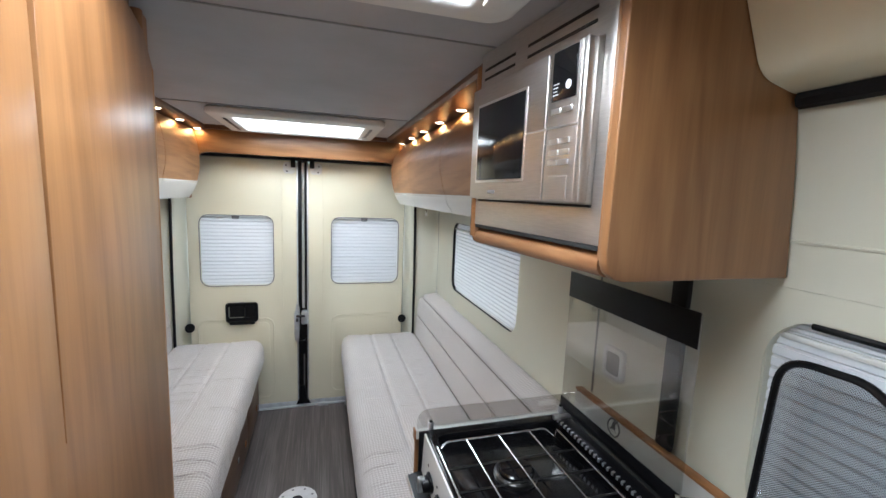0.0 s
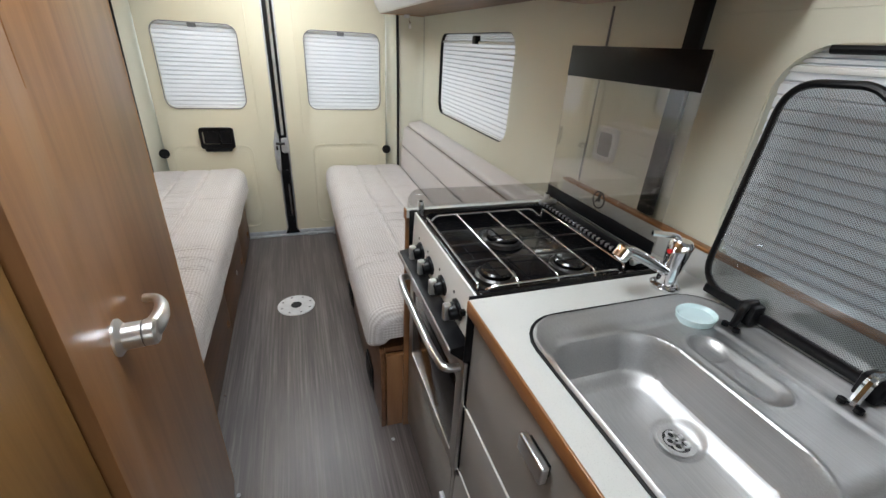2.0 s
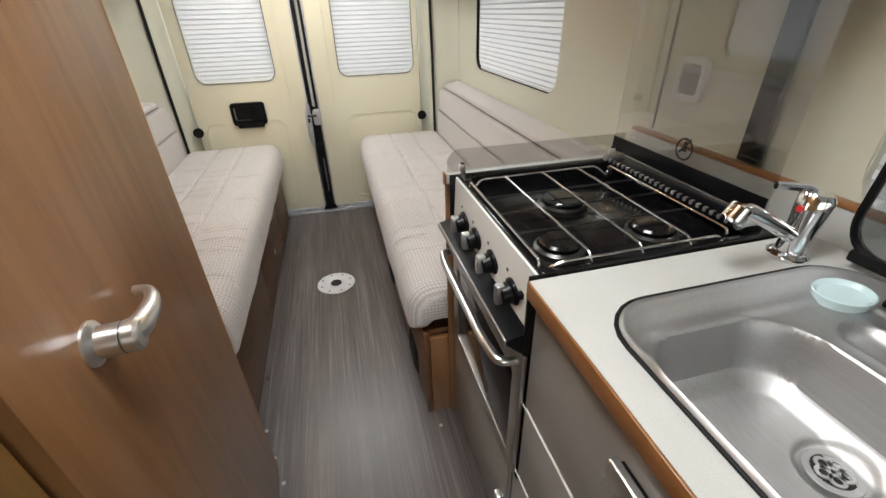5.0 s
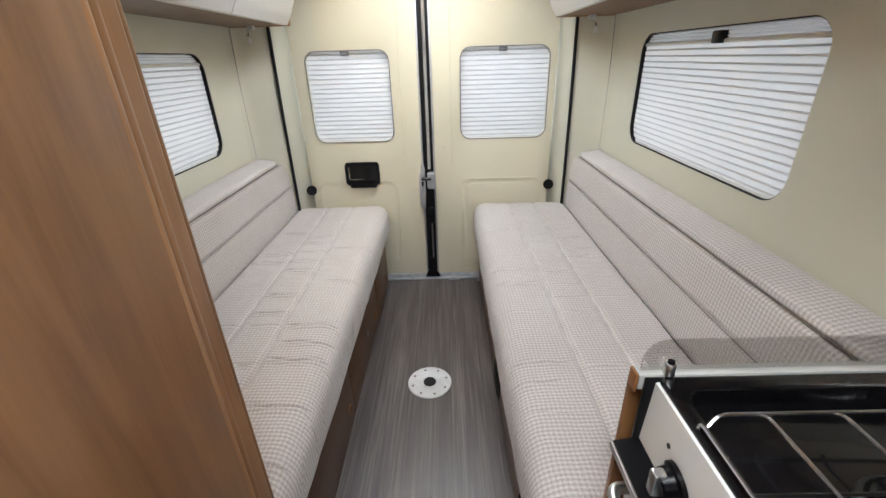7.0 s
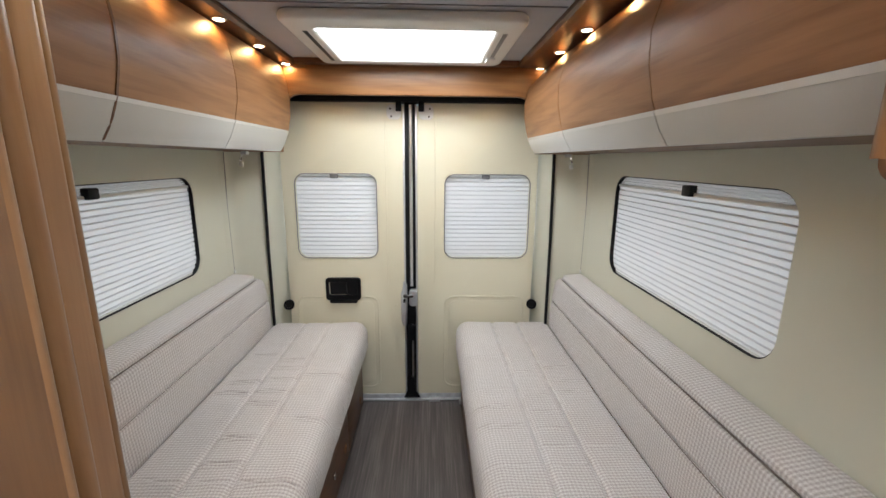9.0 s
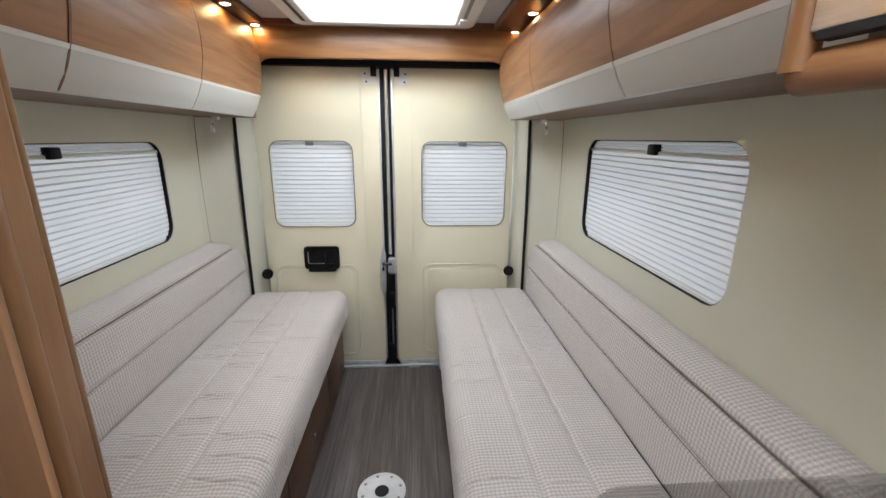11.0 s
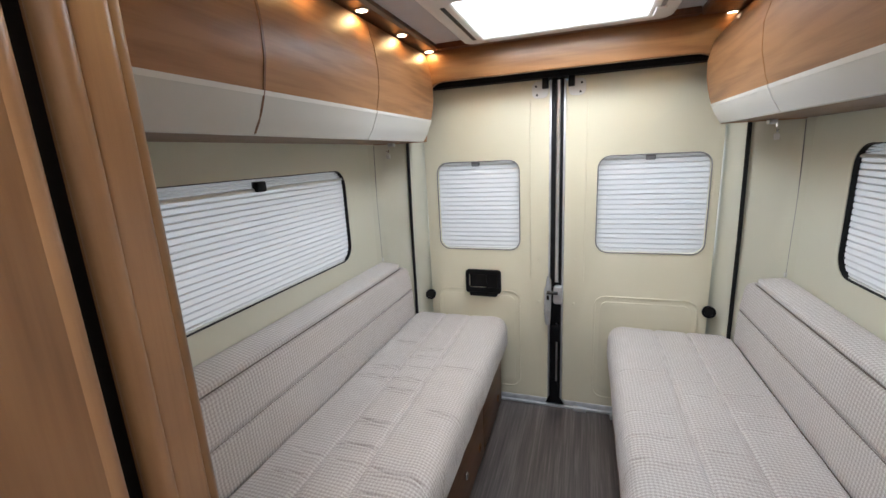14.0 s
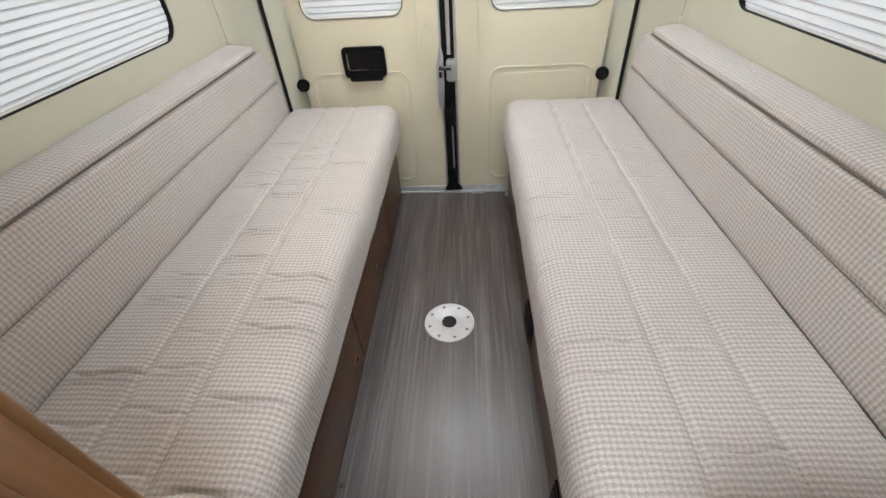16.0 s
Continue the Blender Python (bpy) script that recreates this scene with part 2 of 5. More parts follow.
def vinyl():
    m = mat("brown_grey_wood_vinyl", (0.1, 0.08, 0.07), 0.36, Specular_IOR_Level=0.7)
    n1 = node(m, "ShaderNodeTexNoise", Scale=1.0, Detail=5, Roughness=0.7)
    link(m, coords(m, (110, 2.2, 1)), n1.inputs["Vector"])
    n2 = node(m, "ShaderNodeTexNoise", Scale=1.0, Detail=3)
    link(m, coords(m, (16, 0.8, 1)), n2.inputs["Vector"])
    n3 = node(m, "ShaderNodeTexNoise", Scale=1.0, Detail=2)
    link(m, coords(m, (500, 14, 1)), n3.inputs["Vector"])
    a = node(m, "ShaderNodeMath")
    a.operation = "MULTIPLY_ADD"
    link(m, n1.outputs[0], a.inputs[0])
    a.inputs[1].default_value = 0.65
    h = node(m, "ShaderNodeMath")
    h.operation = "MULTIPLY"
    h.inputs[1].default_value = 0.35
    link(m, n2.outputs[0], h.inputs[0])
    link(m, h.outputs[0], a.inputs[2])
    link(m, ramp(m, a.outputs[0], [(0.34, (0.036, 0.029, 0.028)), (0.5, (0.092, 0.076, 0.072)), (0.66, (0.20, 0.174, 0.168))]),
         bsdf(m).inputs["Base Color"])
    link(m, ramp(m, n1.outputs[0], [(0.3, (0.31,) * 3), (0.7, (0.46,) * 3)]), bsdf(m).inputs["Roughness"])
    bump(m, n3.outputs[0], 0.35, 0.0008)
    return m


floor_vinyl = vinyl()


def clear(name, colour, rough=0.02, alpha=0.3):
    """Thin tinted sheet: part clear, part glossy dark glass."""
    m = mat(name, colour, rough)
    m.node_tree.nodes.remove(bsdf(m))
    out = m.node_tree.nodes["Material Output"]
    t = node(m, "ShaderNodeBsdfTransparent")
    t.inputs[0].default_value = (*colour, 1)
    g = node(m, "ShaderNodeBsdfGlossy")
    g.inputs["Roughness"].default_value = rough
    g.inputs[0].default_value = (1, 1, 1, 1)
    lw = node(m, "ShaderNodeLayerWeight")
    pw = node(m, "ShaderNodeMath")
    pw.operation = "POWER"
    pw.inputs[1].default_value = 3.0
    link(m, lw.outputs["Facing"], pw.inputs[0])
    f = node(m, "ShaderNodeMath")
    f.operation = "MULTIPLY_ADD"
    f.inputs[1].default_value = 0.7
    f.inputs[2].default_value = 0.085
    link(m, pw.outputs[0], f.inputs[0])
    x = node(m, "ShaderNodeMixShader")
    link(m, f.outputs[0], x.inputs[0])
    link(m, t.outputs[0], x.inputs[1])
    link(m, g.outputs[0], x.inputs[2])
    link(m, x.outputs[0], out.inputs[0])
    return m


smoked = clear("smoked_glass", (0.87, 0.865, 0.855), 0.03)
pane_glass = clear("window_glass", (0.9, 0.92, 0.92))


def printed_glass():
    """Clear glass with a fine printed dot screen."""
    m = clear("dot_printed_glass", (0.86, 0.88, 0.89))
    out = m.node_tree.nodes["Material Output"]
    old = out.inputs[0].links[0].from_socket
    sep = node(m, "ShaderNodeSeparateXYZ")
    link(m, coords(m), sep.inputs[0])
    prod = None
    for k in (1, 2):
        mu = node(m, "ShaderNodeMath")
        mu.operation = "MULTIPLY"
        mu.inputs[1].default_value = 2 * math.pi / 0.0044
        link(m, sep.outputs[k], mu.inputs[0])
        si = node(m, "ShaderNodeMath")
        si.operation = "SINE"
        link(m, mu.outputs[0], si.inputs[0])
        if prod is None:
            prod = si
        else:
            p = node(m, "ShaderNodeMath")
            p.operation = "MULTIPLY"
            link(m, prod.outputs[0], p.inputs[0])
            link(m, si.outputs[0], p.inputs[1])
            prod = p
    gt = node(m, "ShaderNodeMath")
    gt.operation = "GREATER_THAN"
    gt.inputs[1].default_value = 0.47
    link(m, prod.outputs[0], gt.inputs[0])
    ink = node(m, "ShaderNodeBsdfPrincipled", Roughness=0.3)
    ink.inputs["Base Color"].default_value = (0.07, 0.073, 0.078, 1)
    x = node(m, "ShaderNodeMixShader")
    link(m, gt.outputs[0], x.inputs[0])
    link(m, old, x.inputs[1])
    link(m, ink.outputs[0], x.inputs[2])
    link(m, x.outputs[0], out.inputs[0])
    return m


dot_glass = printed_glass()


def blind_cloth():
    m = mat("white_pleated_cloth", (0.8, 0.8, 0.8), 0.8)
    out = m.node_tree.nodes["Material Output"]
    tr = node(m, "ShaderNodeBsdfTranslucent")
    tr.inputs[0].default_value = (0.66, 0.67, 0.69, 1)
    n = node(m, "ShaderNodeTexNoise", Scale=260.0, Detail=2)
    link(m, coords(m), n.inputs["Vector"])
    bump(m, n.outputs[0], 0.05, 0.0005)
    x = node(m, "ShaderNodeMixShader")
    x.inputs[0].default_value = 0.42
    link(m, bsdf(m).outputs[0], x.inputs[1])
    link(m, tr.outputs[0], x.inputs[2])
    link(m, x.outputs[0], out.inputs[0])
    return m


blind_white = blind_cloth()
# greyer than the cloth: paints the shade on the pleats' undersides
pleat_shade = grainy(mat("pleat_shade_grey", (0.66, 0.66, 0.68), 0.85), (0.66, 0.66, 0.68), 0.05, 8, 300, 0.1)


def acrylic():
    m = mat("white_translucent_acrylic", (0.85, 0.85, 0.85), 0.3)
    out = m.node_tree.nodes["Material Output"]
    tr = node(m, "ShaderNodeBsdfTranslucent")
    tr.inputs[0].default_value = (0.9, 0.9, 0.9, 1)
    x = node(m, "ShaderNodeMixShader")
    x.inputs[0].default_value = 0.85
    link(m, bsdf(m).outputs[0], x.inputs[1])
    link(m, tr.outputs[0], x.inputs[2])
    link(m, x.outputs[0], out.inputs[0])
    return m


dome_acrylic = acrylic()


# ---- helpers of this scene ----
BASE = {}


def thing(name, at, label, category, group="", kind="", turn=0.0):
    ob = new(name)
    ob.empty_display_size = 0.05
    ob.matrix_world = pose(*at, 0, 0, turn)
    BASE[ob.name] = Vector(at) if not turn else Vector((0, 0, 0))
    return tagged(ob, label, category, group, kind)


def smooth(me, angle=33):
    for p in me.polygons:
        p.use_smooth = True
    lim = math.radians(angle)
    bm = bmesh.new()
    bm.from_mesh(me)
    for e in bm.edges:
        if len(e.link_faces) == 2:
            e.smooth = e.calc_face_angle(0) < lim
    bm.to_mesh(me)
    bm.free()


def part(name, bm, material, parent=None, label="", uv=False):
    """One mesh object under a thing or a part; the mesh is given in the thing's own frame or, if the thing is not turned, in world metres."""
    if isinstance(bm, bpy.types.Mesh):
        me = bm
    else:
        me = bpy.data.meshes.new(name)
        bmesh.ops.recalc_face_normals(bm, faces=bm.faces)
        bm.to_mesh(me)
        bm.free()
    me.materials.clear()
    me.materials.append(material)
    base = BASE.get(parent.name, Vector()) if parent else Vector()
    if base.length:
        me.transform(Matrix.Translation(-base))
    smooth(me)
    ob = new(name, me)
    if parent:
        ob.parent = parent
        BASE[ob.name] = base
    return tagged(ob, label)


def solo(name, bm, material, label, category, at=None, group="", kind=""):
    """A thing or a piece of the setting that is one mesh, given in world metres."""
    ob = part(name, bm, material)
    if at:
        ob.data.transform(Matrix.Translation(-Vector(at)))
        ob.location = at
    BASE[ob.name] = Vector(at) if at else Vector()
    return tagged(ob, label, category, group, kind)


def box(x0, y0, z0, x1, y1, z1, bevel=0.002, seg=2, bm=None):
    bm = bm or bmesh.new()
    m = Matrix.LocRotScale(((x0 + x1) / 2, (y0 + y1) / 2, (z0 + z1) / 2), None, (abs(x1 - x0), abs(y1 - y0), abs(z1 - z0)))
    r = bmesh.ops.create_cube(bm, size=1, matrix=m)
    if bevel:
        es = {e for v in r["verts"] for e in v.link_edges}
        bmesh.ops.bevel(bm, geom=list(es), offset=bevel, segments=seg, affect="EDGES", profile=0.5)
    return bm


def cyl(p, q, r, seg=20, bevel=0.0, r2=None, bm=None):
    bm = bm or bmesh.new()
    p, q = Vector(p), Vector(q)
    rot = (q - p).to_track_quat("Z", "Y").to_matrix().to_4x4()
    made = bmesh.ops.create_cone(bm, cap_ends=True, segments=seg, radius1=r, radius2=r if r2 is None else r2, depth=(q - p).length,
                                 matrix=Matrix.Translation((p + q) / 2) @ rot)
    if bevel:
        es = {e for v in made["verts"] for e in v.link_edges if any(len(f.verts) > 4 for f in e.link_faces)}
        bmesh.ops.bevel(bm, geom=list(es), offset=bevel, segments=2, affect="EDGES", profile=0.5)
    return bm


def ring(centre, axis, outer, inner, depth, seg=32, bm=None):
    """A flat ring (washer) standing from centre along axis."""
    bm = bm or bmesh.new()
    rot = Vector(axis).to_track_quat("Z", "Y").to_matrix()
    c = Vector(centre)
    rows = []
    for r, h in ((inner, 0), (outer, 0), (outer, depth * 0.7), (outer - depth * 0.3, depth), (inner + depth * 0.2, depth), (inner, depth * 0.8)):
        rows.append([bm.verts.new(c + rot @ Vector((r * math.cos(2 * math.pi * k / seg), r * math.sin(2 * math.pi * k / seg), h))) for k in range(seg)])
    for a, b in zip(rows, rows[1:] + rows[:1]):
        for k in range(seg):
            bm.faces.new((a[k], a[(k + 1) % seg], b[(k + 1) % seg], b[k]))
    return bm


def tube(points, r, seg=10, bm=None, closed=False, flat=1.0):
    """A round bar along points; r one radius or one for each point."""
    bm = bm or bmesh.new()
    pts = [Vector(p) for p in points]
    rows, up = [], None
    n = len(pts)
    for i, p in enumerate(pts):
        a = pts[i - 1] if i or closed else p
        b = pts[(i + 1) % n] if i < n - 1 or closed else p
        d = (b - a).normalized()
        if up is None:
            up = d.orthogonal().normalized()
        up = (up - d * up.dot(d)).normalized()
        side = d.cross(up)
        rr = r[i] if isinstance(r, (list, tuple)) else r
        rows.append([bm.verts.new(p + rr * (flat * math.cos(2 * math.pi * k / seg) * up + math.sin(2 * math.pi * k / seg) * side)) for k in range(seg)])
    pairs = list(zip(rows, rows[1:])) + ([(rows[-1], rows[0])] if closed else [])
    for a, b in pairs:
        for k in range(seg):
            bm.faces.new((a[k], a[(k + 1) % seg], b[(k + 1) % seg], b[k]))
    if not closed:
        bm.faces.new(rows[0])
        bm.faces.new(rows[-1])
    return bm


def rounded(points, radius, steps=5):
    """A polyline with its inner corners rounded."""
    pts = [Vector(p) for p in points]
    out = [pts[0]]
    for a, b, c in zip(pts, pts[1:], pts[2:]):
        r = min(radius, (a - b).length * 0.49, (c - b).length * 0.49)
        p, q = b + (a - b).normalized() * r, b + (c - b).normalized() * r
        for k in range(steps + 1):
            t = k / steps
            out.append(p * (1 - t) ** 2 + b * 2 * t * (1 - t) + q * t * t)
    return out + [pts[-1]]


def rrect(u0, v0, u1, v1, r, seg=6):
    """Outline of a rectangle with round corners; r one radius or four (from lower left, anticlockwise)."""
    rs = r if isinstance(r, (tuple, list)) else (r,) * 4
    out = []
    for (cu, cv, a0), rr in zip(((u0, v0, 180), (u1, v0, 270), (u1, v1, 0), (u0, v1, 90)), rs):
        cu += rr if cu == u0 else -rr
        cv += rr if cv == v0 else -rr
        for k in range(seg + 1):
            a = radians(a0 + 90 * k / seg)
            out.append((cu + rr * math.cos(a), cv + rr * math.sin(a)))
    return out


AXES = {"yz": lambda u, v, w: (w, u, v), "xz": lambda u, v, w: (u, w, v), "xy": lambda u, v, w: (u, v, w)}


def plate(outlines, plane, w0, w1, bevel=0.0, res=2):
    """A sheet from w0 to w1 whose first outline is its edge and the others are holes."""
    cu = bpy.data.curves.new("outline", "CURVE")
    cu.dimensions, cu.fill_mode = "2D", "BOTH"
    for pts in outlines:
        sp = cu.splines.new("POLY")
        sp.points.add(len(pts) - 1)
        for k, (u, v) in zip(sp.points, pts):
            k.co = (u, v, 0, 1)
        sp.use_cyclic_u = True
    cu.extrude = abs(w1 - w0) / 2 - bevel
    cu.bevel_depth, cu.bevel_resolution, cu.offset = bevel, res, -bevel
    ob = bpy.data.objects.new("outline", cu)
    me = bpy.data.meshes.new_from_object(ob)
    bpy.data.objects.remove(ob)
    mid = (w0 + w1) / 2
    for v in me.vertices:
        v.co = AXES[plane](v.co.x, v.co.y, v.co.z + mid)
    bm = bmesh.new()
    bm.from_mesh(me)
    bpy.data.meshes.remove(me)
    bmesh.ops.remove_doubles(bm, verts=bm.verts, dist=1e-5)
    return bm


def sweep(profile, y0, y1, bm=None, cap=True, closed=True):
    """Runs an (x, z) profile from y0 to y1."""
    bm = bm or bmesh.new()
    a = [bm.verts.new((x, y0, z)) for x, z in profile]
    b = [bm.verts.new((x, y1, z)) for x, z in profile]
    n = len(profile)
    for k in range(n if closed else n - 1):
        bm.faces.new((a[k], a[(k + 1) % n], b[(k + 1) % n], b[k]))
    if cap and closed:
        bm.faces.new(a)
        bm.faces.new(b)
    return bm


def lathe(profile, centre, axis=(0, 0, 1), seg=28):
    """Turns (radius, height) points about an axis through centre."""
    bm = bmesh.new()
    rot = Vector(axis).to_track_quat("Z", "Y").to_matrix()
    c = Vector(centre)
    rows = [[bm.verts.new(c + rot @ Vector((r * math.cos(2 * math.pi * k / seg), r * math.sin(2 * math.pi * k / seg), h))) for k in range(seg)] for r, h in profile]
    for a, b in zip(rows, rows[1:]):
        for k in range(seg):
            bm.faces.new((a[k], a[(k + 1) % seg], b[(k + 1) % seg], b[k]))
    for r in (rows[0], rows[-1]):
        bm.faces.new(r)
    return bm


def join(*bms):
    bm = bms[0]
    for other in bms[1:]:
        me = bpy.data.meshes.new("tmp")
        other.to_mesh(me)
        other.free()
        bm.from_mesh(me)
        bpy.data.meshes.remove(me)
    return bm


# ---- structure ----
WX = 0.93          # inner face of the side linings
DY = 3.02          # inner face of the rear doors
TOP = 1.92         # ceiling
WIN_R = (1.60, 0.965, 2.535, 1.395)
WIN_L = (1.555, 0.95, 2.56, 1.375)
SX = 0.945         # inner face of the sliding door lining
WIN_S = (-0.365, 0.93, 0.595, 1.370)

solo("floor", box(-1.0, -1.7, -0.04, 1.0, DY - 0.012, 0, 0), floor_vinyl, "dark brown-grey wood-effect vinyl floor", "floor", kind="structure")
solo("ceiling", plate([[(-1.0, -1.75), (1.0, -1.75), (1.0, 3.12), (-1.0, 3.12)], rrect(-0.315, 2.225, 0.36, 2.745, 0.03), rrect(-0.295, 0.26, 0.385, 0.78, 0.03)],
                      "xy", TOP, TOP + 0.03), headlining, "flat grey fabric headlining", "ceiling", kind="structure")


def side_wall(name, s, holes, y0, y1):
    outer = [(y0, -0.02), (y1, -0.02), (y1, TOP), (y0, TOP)]
    hs = [rrect(*h, 0.075) for h in holes]
    lo, hi = sorted((s * WX, s * (WX + 0.04)))
    return solo(name, plate([outer] + hs, "yz", lo, hi), lining, "smooth cream moulded wall lining", "wall", kind="structure")


side_wall("wall_right", 1, [WIN_R], 0.775, 2.80)
side_wall("wall_left", -1, [WIN_L], -0.3, 2.80)
solo("sliding_door_lining", plate([[(-0.62, 0.0), (0.772, 0.0), (0.772, 1.42), (-0.62, 1.42)], rrect(*WIN_S, 0.095)], "yz", SX, SX + 0.04),
     lining, "cream lining of the closed sliding side door", "door", kind="structure")
solo("sliding_door_upper_lining", sweep([(SX, 1.4205), (SX, 1.44), (0.932, 1.60), (0.910, 1.76), (0.905, 1.80), (SX + 0.04, 1.80), (SX + 0.04, 1.4205)], -0.62, 0.772),
     lining, "cream upper lining of the sliding door, leaning in", "door", kind="structure")
solo("wall_right_top", box(WX + 0.004, -0.62, 1.802, WX + 0.04, 0.772, TOP, 0), lining, "cream side wall above the sliding door", "wall", kind="structure")
solo("wall_right_front", box(WX, -1.75, 0, WX + 0.04, -0.625, TOP, 0), lining, "plain cream cab side wall", "wall", kind="structure")
solo("wall_left_front", box(-WX - 0.04, -1.75, 0, -WX, -0.305, TOP, 0), lining, "plain cream cab side wall", "wall", kind="structure")
solo("wall_cab", plate([[(-1.0, 0), (1.0, 0), (1.0, TOP), (-1.0, TOP)], rrect(-0.78, 0.85, 0.78, 1.6, 0.08)], "xz", -1.70, -1.66), lining,
     "plain cream cab wall round the windscreen", "wall", kind="structure")

# rear corner pillars, with the black door seals that run up them
for s, nm in ((-1, "left"), (1, "right")):
    bend = rounded([(s * 0.93, 2.80, 0), (s * 0.918, 2.872, 0), (s * 0.80, 2.945, 0), (s * 0.765, 2.962, 0), (s * 0.72, 3.035, 0)], 0.05, 6)
    prof = [(p.x, p.y) for p in bend] + [(s * 0.72, 3.09), (s * 0.99, 3.09), (s * 0.99, 2.80)]
    pil = thing("rear_pillar_" + nm, (s * 0.85, 2.95, 0), "cream painted steel rear corner pillar", "pillar", kind="structure")
    bm = bmesh.new()
    a = [bm.verts.new((x, y, 0)) for x, y in prof]
    b = [bm.verts.new((x, y, TOP)) for x, y in prof]
    for k in range(len(prof)):
        bm.faces.new((a[k], a[(k + 1) % len(prof)], b[(k + 1) % len(prof)], b[k]))
    part("panel", bm, lining, pil)
    part("seal", tube([(s * 0.778, 2.945, 0.45), (s * 0.776, 2.945, 1.0), (s * 0.768, 2.945, 1.55)], 0.0085, 8), black_rubber, pil, "black rubber door seal")

# rear doors
def rear_door(s, nm):
    d = thing("door_" + nm, (s * 0.37, DY, 0), "closed cream rear van door with blinded window", "door", kind="structure")
    wx0, wx1 = (0.19, 0.665) if s > 0 else (-0.635, -0.19)
    lo, hi = sorted((s * 0.036, s * 0.705))
    part("panel", plate([rrect(lo, 0.03, hi, 1.752, 0.03), rrect(wx0, 0.905, wx1, 1.376, 0.055)], "xz", DY, DY + 0.04, 0.004), cream, d)
    # raised lip round the window and the pressed line of the lower panel
    lip = [(u, DY - 0.001, v) for u, v in rrect(wx0 - 0.001, 0.904, wx1 + 0.001, 1.377, 0.056)]
    part("window_lip", tube(lip, 0.0028, 6, closed=True), grey_plastic, d, "thin grey window edge")
    e0, e1 = sorted((s * 0.19, s * 0.665))
    lowp = plate([rrect(e0, 0.09, e1, 0.675, 0.06), rrect(e0 + 0.008, 0.098, e1 - 0.008, 0.667, 0.053)], "xz", DY - 0.0045, DY + 0.004, 0.002)
    part("pressed_rib", lowp, cream, d)
    part("inner_panel", plate([rrect(e0 + 0.03, 0.12, e1 - 0.03, 0.645, 0.04)], "xz", DY - 0.003, DY + 0.002, 0.001), cream, d)
    for zz in (0.86, 0.62):
        part("trim_plug", lathe([(0.0075, 0), (0.0075, 0.002), (0.003, 0.0035)], (s * 0.09, DY - 0.0005, zz), (0, -1, 0), 12), cream, d)
    # zinc hinge bracket of the blind rail at the top corner
    bk = part("corner_bracket", plate([rrect(min(s * 0.046, s * 0.125), 1.665, max(s * 0.046, s * 0.125), 1.742, 0.026)], "xz", DY - 0.006, DY + 0.001, 0.002), pale_trim, d, "white painted bracket")
    part("catch", box(s * 0.045, DY - 0.03, 1.705, s * 0.075, DY - 0.006, 1.755, 0.004), black_plastic, bk)
    for du, dz in ((0.10, 1.68), (0.105, 1.72)):
        part("screw", cyl((s * du, DY - 0.006, dz), (s * du, DY - 0.010, dz), 0.005, 10), screw_dark, bk)
    ri = s * 0.135
    part("pressed_line", tube([(ri, DY + 0.0005, 0.75), (ri, DY + 0.0005, 1.66)], 0.003, 6), cream, d)
    # lower steel edge
    part("bottom_edge", box(lo, DY - 0.004, 0.012, hi, DY + 0.03, 0.045, 0.006), zinc, d)
    return d, wx0, wx1


def pleats(u0, u1, v0, v1, n, depth):
    """A cloth folded in n sharp pleats: (u, v, w) rows."""
    rows = []
    for k in range(n + 1):
        v = v0 + (v1 - v0) * k / n
        p = (v1 - v0) / n
        rows += [(v, depth), (v + p * 0.18, 0.0), (v + p * 0.86, 0.0)] if k < n else [(v, depth)]
    return [((u0, v, w), (u1, v, w)) for v, w in rows]


def blind(parent_at, plane, rect, face, into, n, label, catch=True, gather=0.0):
    """A drawn pleated blind; face is the depth of the cloth, into the sign of the way outside."""
    u0, v0, u1, v1 = rect
    t = thing("pleated_blind", parent_at, label, "blind", "pleated window blinds")
    f = AXES[plane]
    bm = bmesh.new()
    rows = pleats(u0, u1, v0, v1 - gather, n, into * 0.011)
    if gather:
        rows += pleats(u0, u1, v1 - gather, v1, 5, into * 0.018)[1:]
    prev = None
    for a, b in rows:
        steps = [bm.verts.new(f(a[0] + (b[0] - a[0]) * k / 8, a[1], face + a[2] )) for k in range(9)]
        if prev:
            for k in range(8):
                bm.faces.new((prev[k], prev[k + 1], steps[k + 1], steps[k]))
        prev = steps
    part("cloth", bm, blind_white, t)
    # grey strips that paint the shade in each fold
    sb = bmesh.new()
    pitch = (v1 - gather - v0) / n
    for k in range(1, n):
        v = v0 + pitch * k
        q = [sb.verts.new(f(a, v + b * pitch, face + into * c)) for a, b, c in
             ((u0, -0.10, 0.0015), (u1, -0.10, 0.0015), (u1, 0.05, 0.004), (u0, 0.05, 0.004), (u0, 0.14, 0.0015), (u1, 0.14, 0.0015))]
        sb.faces.new((q[0], q[1], q[2], q[3]))
        sb.faces.new((q[3], q[2], q[5], q[4]))
    part("pleat_seams", sb, pleat_shade, t, "grey strips, painted shade between the pleats")
    me = t.children[0].data
    for p in me.polygons:
        p.use_smooth = False
    def block(a, b, mtl, nm, bev=0.003, lab=""):
        p, q = f(*a), f(*b)
        part(nm, box(*[min(i, j) for i, j in zip(p, q)], *[max(i, j) for i, j in zip(p, q)], bev), mtl, t, lab)
    block((u0, v1 - gather - 0.006, face - into * 0.008), (u1, v1 - gather + 0.006, face + into * 0.006), pale_trim, "top_bar")
    block((u0, v0 - 0.004, face - into * 0.006), (u1, v0 + 0.012, face + into * 0.006), pale_trim, "bottom_bar")
    return t, block


